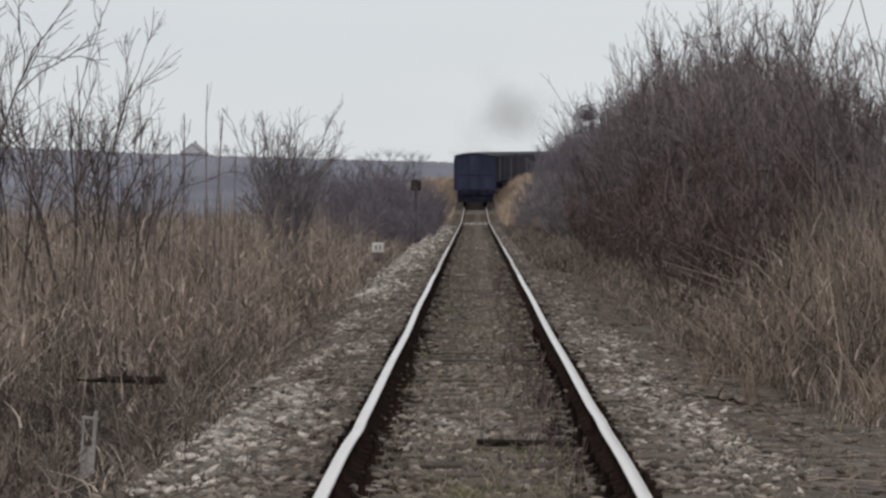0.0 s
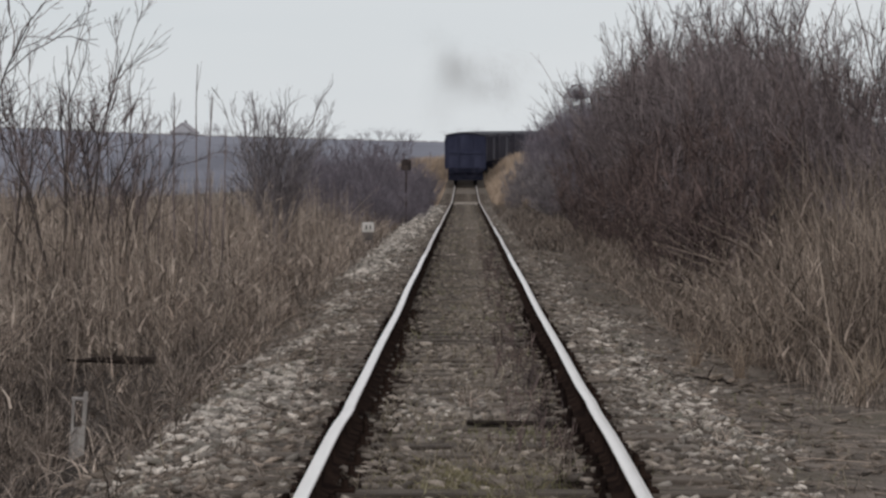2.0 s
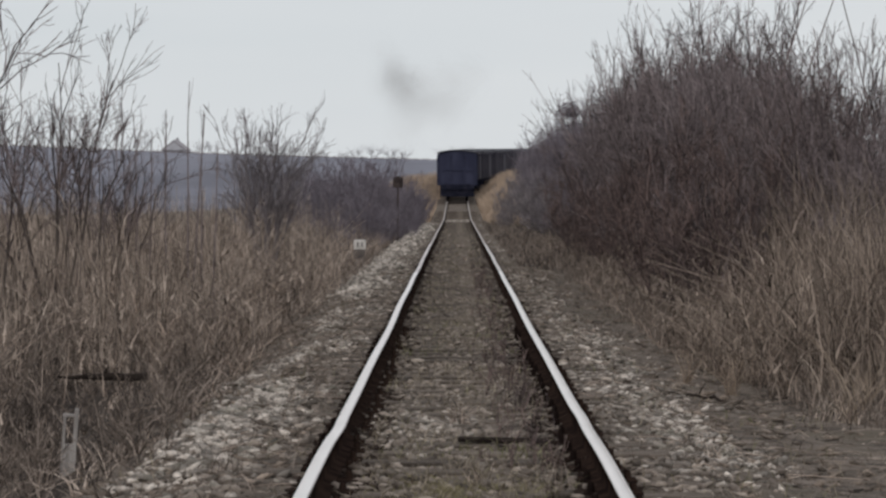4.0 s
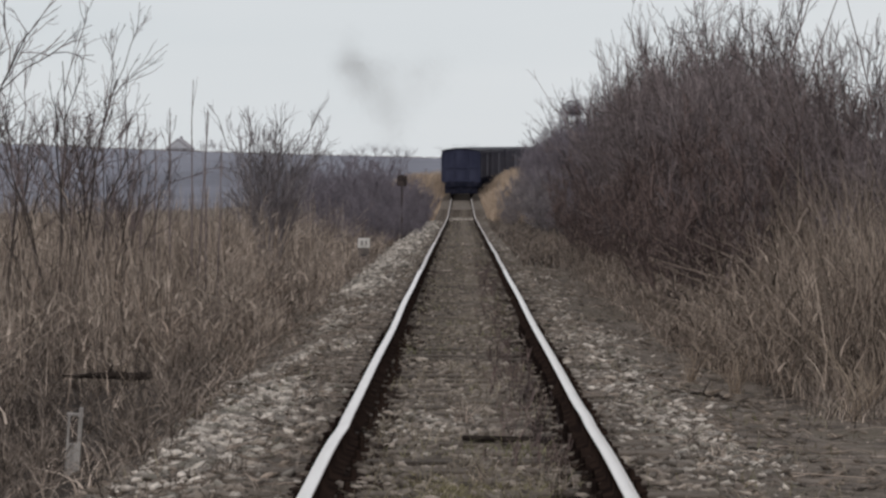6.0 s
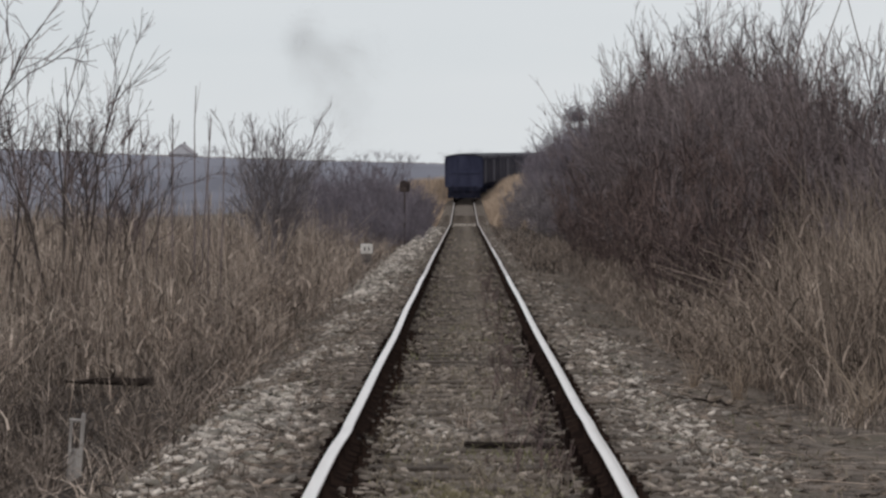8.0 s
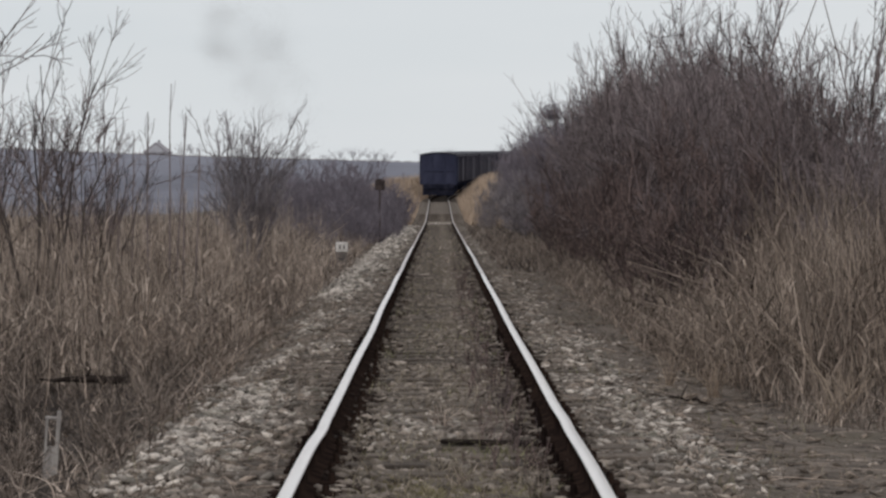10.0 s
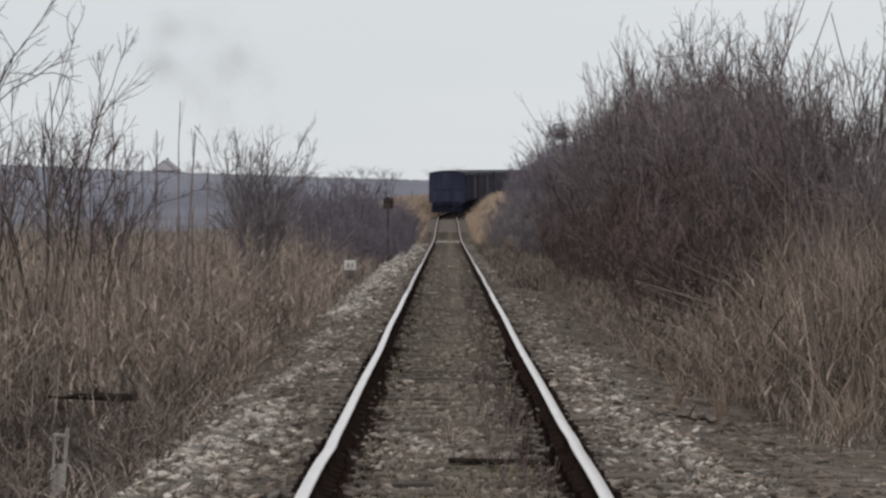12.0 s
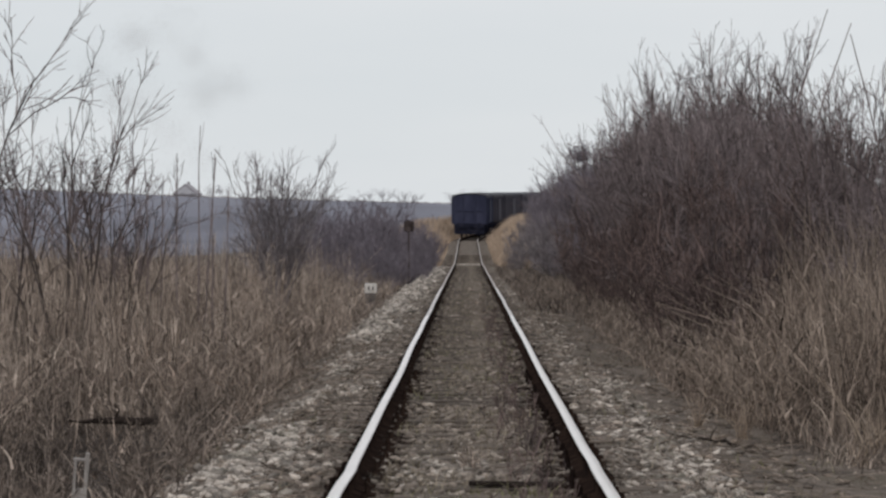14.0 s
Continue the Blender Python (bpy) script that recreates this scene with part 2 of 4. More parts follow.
def drum(bm, m, r0, r1, depth, seg=16):
    bmesh.ops.create_cone(bm, cap_ends=True, segments=seg, radius1=r0, radius2=r1, depth=depth, matrix=m)
    return bm


# ---- the line of the railway ----
CURVE_AT, CURVE_R = 222.0, 350.0
GRADE_AT, GRADE = 148.0, 0.0175


def step(a, b, v):
    t = np.clip((np.asarray(v, float) - a) / (b - a), 0, 1)
    return t * t * (3 - 2 * t)


def rail_z(s):
    """The rail heads' height along the line: level with slight dips, then a grade up into the cutting."""
    s = np.asarray(s, float)
    dip = -0.035 * np.exp(-((s - 29) / 9.0) ** 2) + 0.014 * np.exp(-((s - 15) / 1.6) ** 2) + 0.012 * np.exp(-((s - 70) / 25.0) ** 2)
    over = np.clip(s - GRADE_AT, 0, None)
    return dip + GRADE * np.where(over < 16, over ** 2 / 32, over - 8)


def line_at(s):
    """Place and heading (radians to the right) of the track's middle at s metres along it."""
    over = np.clip(np.asarray(s, float) - CURVE_AT, 0, None)
    h = over / CURVE_R
    return CURVE_R * (1 - np.cos(h)), np.minimum(s, CURVE_AT) + CURVE_R * np.sin(h), h


def line_x(y):
    over = np.clip(np.asarray(y, float) - CURVE_AT, 0, CURVE_R * 0.6)
    return CURVE_R - np.sqrt(CURVE_R ** 2 - over ** 2)


def ground_z(x, y):
    x, y = np.asarray(x, float), np.asarray(y, float)
    dx = x - line_x(y)
    side = np.abs(dx)
    bed = np.interp(dx, [-14, -6, -3.4, -2.2, -1.75, -1.3, -0.55, 0.55, 1.3, 1.8, 2.6, 6, 14],
                    [-0.85, -0.80, -0.68, -0.42, -0.27, -0.182, -0.186, -0.186, -0.182, -0.26, -0.33, -0.30, -0.45])
    bed = bed + 0.016 * np.sin(y * 2.3 + 3 * np.sin(x * 1.7)) * np.sin(x * 4.1 + y * 0.6) * step(1.6, 1.1, side) * step(70, 40, y)
    bed = bed + 0.16 * np.exp(-((dx + 1.75) / 0.34) ** 2) * (step(42, 60, y) * step(152, 140, y) + 0.5 * np.exp(-((y - 19.5) / 3.0) ** 2)) * (0.75 + 0.25 * np.sin(y * 0.47))
    bed = bed - 0.018 * step(14.9, 13.7, y) * step(1.5, 1.2, side)
    cut = step(150, 180, y) * step(330, 275, y) * np.interp(side, [1.7, 3.0, 4.2, 6, 9], [0, 1.3, 1.8, 1.4, 0.0])
    near = np.exp(-(side / 26.0) ** 2)
    hill = step(330, 800, y) * (11.6 - 0.034 * np.clip(x, -420, 260)) - step(805, 1500, y) * 6 + 0.5 * np.sin(x / 47.0) * step(500, 780, y)
    rough = 0.03 * np.sin(x * 3.1 + 1.7 * np.sin(y * 0.9)) * np.sin(y * 1.7 + x) * step(1.3, 2.4, side)
    return bed + cut + rail_z(np.minimum(y, 340)) * near + hill + rough


def ground_mesh():
    xs = np.concatenate([-np.geomspace(2500, 14, 34), np.linspace(-13, -4, 28), np.linspace(-3.8, 3.8, 96), np.linspace(4, 13, 28), np.geomspace(14, 2500, 34)])
    ys = np.concatenate([np.linspace(-60, -8, 14), np.linspace(-7.4, 8, 40), np.linspace(8.4, 40, 130), np.geomspace(40.5, 330, 150), np.geomspace(335, 4600, 70)])
    X, Y = np.meshgrid(xs, ys)
    Z = ground_z(X, Y)
    idx = np.arange(X.size).reshape(X.shape)
    quads = np.stack([idx[:-1, :-1], idx[:-1, 1:], idx[1:, 1:], idx[1:, :-1]], -1)
    # Beyond 300 m the ground takes the field colour with haze in it.
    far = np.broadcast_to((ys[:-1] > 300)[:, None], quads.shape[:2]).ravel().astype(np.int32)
    mx, my = (X[:-1, :-1] + X[1:, 1:]).ravel() / 2, (Y[:-1, :-1] + Y[1:, 1:]).ravel() / 2
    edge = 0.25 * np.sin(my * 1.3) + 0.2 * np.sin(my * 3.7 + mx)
    # Ground under the reeds and hedge takes the painted shade.
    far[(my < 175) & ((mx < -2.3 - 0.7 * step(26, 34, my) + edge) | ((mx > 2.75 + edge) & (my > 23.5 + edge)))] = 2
    # Band of oil stain and painted shade along each rail.
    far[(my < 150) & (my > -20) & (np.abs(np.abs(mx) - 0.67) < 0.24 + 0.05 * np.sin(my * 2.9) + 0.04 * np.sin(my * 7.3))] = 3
    return raw_mesh("ground", np.stack([X, Y, Z], -1), quads.reshape(-1, 4), [SOIL, FIELD, SHADED_MOULD, SHADED_OILBED], far, smooth=True)


tagged(new("ground", ground_mesh()), "brown winter ground rising to a field hazed blue-grey in its colour", "ground", kind="structure")


# ---- railway track ----
def rail_mesh(side):
    """One rail swept along the line: foot, web and head; the running surface is steel set to lose shine with distance,
    the rest rust.
    """
    prof = np.array([(-0.070, -0.172), (0.070, -0.172), (0.070, -0.160), (0.012, -0.140), (0.010, -0.050), (0.036, -0.036),
                     (0.036, -0.008), (0.028, 0.0), (-0.028, 0.0), (-0.036, -0.008), (-0.036, -0.036), (-0.010, -0.050), (-0.012, -0.140), (-0.070, -0.160)])
    s = np.concatenate([np.arange(-20, 8, 2.0), np.arange(8, 60, 0.4), np.arange(60, 340, 2.5)])
    x, y, h = line_at(s)
    wob = 0.0035 * np.sin(s * 0.51 + side) + 0.004 * np.sin(s * 0.19 + 2 * side) + 0.009 * np.exp(-((s - 17.2 - 0.5 * side) / 0.6) ** 2)
    off = side * 0.7535 + wob
    z = rail_z(s) + 0.003 * np.sin(s * 0.6 + side)
    P = off[:, None] + prof[None, :, 0]
    verts = np.stack([x[:, None] + P * np.cos(h)[:, None], y[:, None] - P * np.sin(h)[:, None], z[:, None] + prof[None, :, 1]], -1)
    n, k = P.shape
    idx = np.arange(n * k).reshape(n, k)
    a, b = idx[:-1], idx[1:]
    quads = np.stack([a, np.roll(a, -1, 1), np.roll(b, -1, 1), b], -1)
    slot = np.zeros((n - 1, k), np.int32)
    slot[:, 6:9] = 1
    # Shine drops in steps past 50 m and 76 m.
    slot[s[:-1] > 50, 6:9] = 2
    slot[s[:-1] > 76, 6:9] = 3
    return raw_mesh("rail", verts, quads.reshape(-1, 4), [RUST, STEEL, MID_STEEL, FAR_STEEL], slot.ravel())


track = thing("railway_track", "straight single railway track with bright rail heads and old wooden sleepers", "railway track", kind="structure")
for sgn in (-1, 1):
    part("rail", rail_mesh(sgn), track, "rail with polished head and dark rusty sides")


def sleeper_mesh():
    bm = bmesh.new()
    box(bm, -1.28, 1.28, -0.125, 0.125, -0.15, 0.0)
    return bm_mesh("sleeper", bm, SLEEPER, 0.012)


def chair_mesh():
    bm = bmesh.new()
    box(bm, -0.16, 0.16, -0.085, 0.085, 0.0, 0.016)
    for sx in (-0.11, 0.11):
        drum(bm, Matrix.Translation((sx, 0.04, 0.035)), 0.02, 0.016, 0.05, 8)
        drum(bm, Matrix.Translation((sx, -0.04, 0.035)), 0.02, 0.016, 0.05, 8)
    return bm_mesh("base_plate", bm, RUST)


SLEEPER_ME, CHAIR_ME = sleeper_mesh(), chair_mesh()
for i in range(300):
    s = -4.1 + i * 0.62
    lx, ly, lh = line_at(s)
    ob = part("sleeper", SLEEPER_ME, track, at=pose(float(lx) + random.uniform(-0.03, 0.03), float(ly), float(rail_z(s)) - 0.173, 0, 0, random.uniform(-1.2, 1.2) - math.degrees(float(lh))))
    if i < 60:
        for sgn in (-1, 1):
            part("base_plate", CHAIR_ME, ob, at=pose(sgn * 0.7535, 0, 0))


# ---- ballast and ground litter ----
def stones(n, place, size, mat, name, flat=0.55, long=1.0, coarse=False):
    """Loose stones: uneven little blocks of twenty faces (coarse: eight), pushed partly into the ground."""
    t = (1 + 5 ** 0.5) / 2
    ico = np.array([(-1, t, 0), (1, t, 0), (-1, -t, 0), (1, -t, 0), (0, -1, t), (0, 1, t), (0, -1, -t), (0, 1, -t), (t, 0, -1), (t, 0, 1), (-t, 0, -1), (-t, 0, 1)]) / 1.9
    fc = np.array([(0, 11, 5), (0, 5, 1), (0, 1, 7), (0, 7, 10), (0, 10, 11), (1, 5, 9), (5, 11, 4), (11, 10, 2), (10, 7, 6), (7, 1, 8),
                   (3, 9, 4), (3, 4, 2), (3, 2, 6), (3, 6, 8), (3, 8, 9), (4, 9, 5), (2, 4, 11), (6, 2, 10), (8, 6, 7), (9, 8, 1)])
    if coarse:
        ico = np.array([(1, 0, 0), (0, 1, 0), (-1, 0, 0), (0, -1, 0), (0, 0, 1), (0, 0, -1)]) * 1.15
        fc = np.array([(0, 1, 4), (1, 2, 4), (2, 3, 4), (3, 0, 4), (1, 0, 5), (2, 1, 5), (3, 2, 5), (0, 3, 5)])
    k = len(ico)
    x, y = place(n)
    n = len(x)
    r = size[0] + (size[1] - size[0]) * rng.random(n) ** 2
    sc = np.stack([r * rng.uniform(0.7, 1.5, n) * long, r * rng.uniform(0.6, 1.4, n), r * flat * rng.uniform(0.7, 1.2, n)], 1)
    v = ico[None] * (1 + rng.uniform(-0.5, 0.45, (n, k, 1))) * sc[:, None]
    a = rng.uniform(0, 6.28, n)
    ca, sa = np.cos(a)[:, None], np.sin(a)[:, None]
    vx, vy = v[..., 0] * ca - v[..., 1] * sa, v[..., 0] * sa + v[..., 1] * ca
    tilt = rng.uniform(-0.5, 0.5, (n, 1))
    vz = v[..., 2] + vx * tilt
    verts = np.stack([vx + x[:, None], vy + y[:, None], vz + (ground_z(x, y) + 0.25 * sc[:, 2])[:, None]], -1)
    faces = (fc[None] + k * np.arange(n)[:, None, None]).reshape(-1, 3)
    return raw_mesh(name, verts, faces, [mat])


def depth(n, a, b, power=1.0):
    """Distances along the line, denser near the camera."""
    u = rng.random(n)
    return a * (b / a) ** (u ** power)


def patchy(x, y, seed, level=0.0, sx=1.1, sy=0.3):
    """Where an uneven cover of stones or grass lies thick."""
    v = np.array([noise.noise(Vector((a * sx, b * sy, seed))) for a, b in zip(x, y)])
    return v > level


def shoulder_left(n):
    y = depth(n, 12.0, 165)
    x = -(0.90 + 1.3 * rng.beta(2.0, 1.7, n)) - 0.12 * np.sin(y * 0.8)
    keep = patchy(x, y, 31, 0.07) | (rng.random(n) < 0.12)
    return x[keep], y[keep]


def shoulder_right(n):
    y = depth(n, 12.0, 165)
    x = 0.88 + 0.95 * rng.beta(1.3, 2.2, n) + 0.1 * np.sin(y * 0.6)
    keep = patchy(x, y, 47, 0.05) | (rng.random(n) < 0.2)
    return x[keep], y[keep]


def between(n):
    y = depth(n, 11.5, 120)
    return rng.uniform(-0.66, 0.66, n), y


def sleeper_ends(n):
    y = depth(n, 11.5, 110)
    x = (0.93 + 0.55 * rng.beta(1.4, 1.4, n)) * np.where(rng.random(n) < 0.55, -1, 1)
    keep = patchy(x, y, 77, -0.18, 1.3, 0.8)
    return x[keep], y[keep]


def everywhere(n):
    y = depth(n, 11.5, 60)
    return rng.uniform(-2.6, 4.2, n), y


tagged(new("ballast_stones", stones(8000, shoulder_left, (0.014, 0.052), BALLAST, "ballast_stones")), "pale limestone ballast heaped along the rail", "ballast", kind="stuff")
tagged(new("ballast_stones", stones(4200, shoulder_right, (0.013, 0.042), BALLAST, "ballast_stones")), "scattered pale ballast stones beside the rail", "ballast", kind="stuff")
tagged(new("ballast_stones", stones(6000, sleeper_ends, (0.012, 0.052), DIRTY, "ballast_stones")), "dirty grey ballast over the sleepers' ends", "ballast", kind="stuff")
tagged(new("ballast_stones", stones(6000, between, (0.012, 0.052), DIRTY, "ballast_stones")), "dirty grey ballast between the rails", "ballast", kind="stuff")


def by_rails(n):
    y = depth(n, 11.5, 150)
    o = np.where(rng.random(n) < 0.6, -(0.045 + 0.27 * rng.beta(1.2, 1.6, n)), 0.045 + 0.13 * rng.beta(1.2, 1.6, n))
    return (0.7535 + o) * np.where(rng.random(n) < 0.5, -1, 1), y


tagged(new("oily_ballast", stones(8000, by_rails, (0.016, 0.042), SHADED_OILY, "oily_ballast", coarse=True)), "oily ballast along the rail feet, blackened by rail shade in its colour", "ballast", kind="stuff")


def chips(n):
    y = depth(n, 11.5, 90)
    return rng.uniform(-2.6, 4.2, n), y


tagged(new("wood_chips", stones(5500, chips, (0.006, 0.022), CHIP, "wood_chips", 0.5, 3.2, True)), "brown rotten wood chips and debris on the ground", "debris", kind="stuff")


def clods(n):
    y = depth(n, 11.8, 60)
    x = np.where(rng.random(n) < 0.62, 1.15 + 3.4 * rng.random(n) ** 0.9, -(1.0 + 1.4 * rng.random(n)))
    keep = patchy(x, y, 91, -0.1, 0.9, 0.5)
    return x[keep], y[keep]


tagged(new("earth_clods", stones(7500, clods, (0.010, 0.050), CLOD, "earth_clods", 0.42, 1.5, True)), "brown earth clods and leaf crumbs on the trackside path", "soil", kind="stuff")


def heap_between(n):
    return np.clip(rng.normal(-0.28, 0.2, n), -0.62, 0.3), 19.2 + rng.normal(0, 1.1, n)


def heap_left(n):
    y = np.where(rng.random(n) < 0.35, rng.uniform(95, 148, n), depth(n, 46, 148))
    return -1.72 + rng.normal(0, 0.26, n) - 0.1 * np.sin(y * 0.5), y


def heap_near(n):
    y = rng.normal(19.3, 2.3, n)
    return np.clip(-1.62 - 0.03 * (y - 19) + rng.normal(0, 0.2, n), -2.2, -1.0), np.clip(y, 14, 25)


def heap_right(n):
    return 1.55 + rng.normal(0, 0.22, n), 17.6 + rng.normal(0, 0.9, n)


def heap_path(n):
    y = rng.uniform(18.5, 33, n)
    return 1.42 + rng.normal(0, 0.24, n) + 0.1 * np.sin(y), y


def heap_far(n):
    return rng.uniform(-0.65, 0.65, n), 158 + rng.normal(0, 2.0, n)


tagged(new("stone_heap", stones(520, heap_between, (0.012, 0.036), BALLAST, "stone_heap")), "pale stones scattered between the rails", "stones", kind="stuff")
tagged(new("stone_heap", stones(5200, heap_left, (0.03, 0.095), BALLAST, "stone_heap", coarse=True)), "pale heaped ballast along the far rail", "stones", kind="stuff")
tagged(new("stone_heap", stones(1150, heap_near, (0.016, 0.058), BALLAST, "stone_heap")), "pale limestone heaped on the embankment slope", "stones", kind="stuff")
tagged(new("stone_heap", stones(420, heap_right, (0.014, 0.040), BALLAST, "stone_heap")), "pale stones spilled beside the path", "stones", kind="stuff")
tagged(new("stone_heap", stones(900, heap_path, (0.014, 0.046), BALLAST, "stone_heap")), "pale rubble between the rail and the path", "stones", kind="stuff")
tagged(new("stone_heap", stones(300, heap_far, (0.03, 0.08), BALLAST, "stone_heap")), "pale stones between the far rails", "stones", kind="stuff")
tagged(new("gravel", stones(3500, everywhere, (0.010, 0.036), DIRTY, "gravel", coarse=True)), "brown-grey gravel on the trackside ground", "gravel", kind="stuff")


def grow(parents, count, length, spread, up, k=4, lo=0.25, hi=1.0, droop=0.0, gen=rng):
    """Branches that leave random points of the parent polylines."""
    n = len(parents) * count
    who = np.repeat(np.arange(len(parents)), count)
    t = gen.uniform(lo, hi, n) * (parents.shape[1] - 1)
    i = np.minimum(t.astype(int), parents.shape[1] - 2)
    fr = (t - i)[:, None]
    a, b = parents[who, i], parents[who, i + 1]
    start = a * (1 - fr) + b * fr
    tan = (b - a) / (np.linalg.norm(b - a, axis=1, keepdims=True) + 1e-9)
    d = tan + gen.normal(0, spread, (n, 3))
    d[:, 2] += up
    d /= np.linalg.norm(d, axis=1, keepdims=True) + 1e-9
    ln = gen.uniform(*length, n)
    s = np.linspace(0, 1, k)
    bend = gen.normal(0, 0.38 * spread, (n, 3))
    bend[:, 2] += up * 0.4 - droop
    kink = gen.normal(0, 0.07 * spread, (n, k, 3)) * (s > 0)[None, :, None]
    return start[:, None] + (d[:, None] * s[None, :, None] + bend[:, None] * (s ** 2)[None, :, None] + kink) * ln[:, None, None]


# ---- grass and reeds ----
def grass_at(x, y, h, w, lean, k=3):
    z = ground_z(x, y) - 0.02
    return ribbons(np.stack([x, y, z], 1), h, w, lean, k)


def short_grass():
    n = 19000
    y = depth(n, 11.5, 175)
    x = np.where(rng.random(n) < 0.5, rng.uniform(-0.6, 0.6, n), rng.uniform(-2.3, 3.9, n))
    keep = np.abs(np.abs(x) - 0.7535) > 0.13
    patch = np.array([noise.noise(Vector((a * 1.1, b * 0.5, 3))) for a, b in zip(x, y)])
    keep &= patch > -0.12
    x, y = x[keep], y[keep]
    m = len(x)
    return grass_at(x, y, rng.uniform(0.04, 0.15, m), rng.uniform(0.005, 0.011, m), rng.uniform(0.2, 1.3, m))


def low_mess():
    """Knee-high tangled dead grass at the foot of the embankment and beside the path."""
    n = 9500
    y = depth(n, 12.0, 75)
    x = -(1.85 + 3.0 * rng.beta(1.6, 1.4, n))
    keep = ~((y < 19.6) & (np.abs(x / y + 0.141) < 0.009)) & ~((y > 21) & (y < 28.4) & (np.abs(x / y + 0.128) < 0.019))
    x, y = x[keep], y[keep]
    n = len(x)
    a = grass_at(x, y, rng.uniform(0.08, 0.40, n), rng.uniform(0.006, 0.017, n), rng.uniform(0.3, 2.0, n), 4)
    n = 6000
    y = depth(n, 20.5, 100)
    x = 2.0 + 1.3 * rng.beta(1.8, 1.6, n) + 0.5 * step(40, 22, y)
    b = grass_at(x, y, rng.uniform(0.10, 0.40, n), rng.uniform(0.005, 0.010, n), rng.uniform(0.2, 1.4, n), 4)
    return joined([a, b])


def litter(n=1700):
    """Fallen stalks lying flat on the ground."""
    y = depth(n, 11.8, 60)
    x = np.where(rng.random(n) < 0.5, rng.uniform(-3.0, -0.95, n), rng.uniform(0.95, 4.0, n))
    a = rng.uniform(-0.9, 0.9, n) + np.where(rng.random(n) < 0.7, 0, 1.5)
    ln = 0.04 + 0.2 * rng.random(n) ** 2
    t = np.linspace(-1, 1, 3)
    px, py = x[:, None] + np.cos(a)[:, None] * ln[:, None] * t, y[:, None] + np.sin(a)[:, None] * ln[:, None] * t
    pz = ground_z(px, py) + 0.012 + 0.03 * rng.random((n, 1)) * (1 - t ** 2)
    return tubes(np.stack([px, py, pz], -1), np.full((n, 3), 0.0024) * rng.uniform(0.5, 1.6, (n, 1)))


def stalk_lines(x, y, h, lean, k=4):
    n = len(x)
    b = rng.uniform(0, 6.28, n)
    t = np.linspace(0, 1, k)
    bend = (lean * h)[:, None] * t ** 1.7
    px, py = x[:, None] + np.cos(b)[:, None] * bend, y[:, None] + np.sin(b)[:, None] * bend
    pz = (ground_z(x, y) - 0.03)[:, None] + h[:, None] * t * (1 - 0.12 * lean[:, None] * t)
    return np.stack([px, py, pz], -1)


def reeds_left():
    n = 25000
    y = depth(n, 19.0, 115, 0.9)
    x = -2.35 - (0.175 * y + 1.2) * rng.random(n) ** 0.9
    clear = ((x > -4.5) & (y < 30.5) & (rng.random(n) < 0.97)) | ~patchy(x, y, 9, -0.16, 0.9, 0.35) | ((np.abs(x + 2.55) < 0.45) & (np.abs(y - 68) < 7))
    x, y = x[~clear], y[~clear]
    n = len(x)
    tall = 0.62 + (0.80 + 0.65 * step(32, 60, y)) * step(-2.4, -4.2, x) * rng.random(n) ** 0.9
    h = tall * rng.uniform(0.7, 1.15, n)
    lines = stalk_lines(x, y, h, np.where(rng.random(n) < 0.55, rng.uniform(0.0, 0.35, n), rng.uniform(0.3, 1.2, n)))
    lines[:, 1:] += rng.normal(0, 0.035, (n, 3, 3))
    r = rng.uniform(0.0025, 0.0048, n)[:, None] * np.array([1.1, 1.0, 0.8, 0.35])
    r *= (1 + 0.010 * np.clip(y - 30, 0, None))[:, None]
    pieces = [tubes(lines[:, [0, 1, 3]], r[:, [0, 1, 3]])]
    for share in (0.9, 0.6):
        pick = rng.random(n) < share
        s = rng.uniform(0.1, 0.95, (pick.sum(), 1))
        node = lines[pick, 0] * (1 - s) + lines[pick, 3] * s
        m = len(node)
        pieces.append(ribbons(node, rng.uniform(0.08, 0.32, m), rng.uniform(0.010, 0.026, m), rng.uniform(0.5, 2.4, m), 4))
    return joined(pieces)


def canes_left():
    """Tall sparse bare canes that stand out of the reeds."""
    n = 420
    y = depth(n, 33, 75)
    x = -3.3 - (0.16 * y - 1.0) * rng.random(n) ** 0.8
    h = rng.uniform(1.3, 2.5, n) * (0.62 + 0.38 * step(-3.2, -4.6, x))
    lines = stalk_lines(x, y, h, rng.uniform(0.0, 0.16, n), 5)
    lines[:, 1:] += rng.normal(0, 0.022, (n, 4, 3))
    side = grow(lines, 3, (0.10, 0.36), 0.35, 0.6, 4, 0.35, 0.95)
    return joined([tubes(lines, rng.uniform(0.004, 0.0075, n)[:, None] * np.array([1.1, 1.05, 0.9, 0.7, 0.4])), tubes(side, np.full((len(side), 4), 1.0) * np.linspace(0.0036, 0.002, 4))])


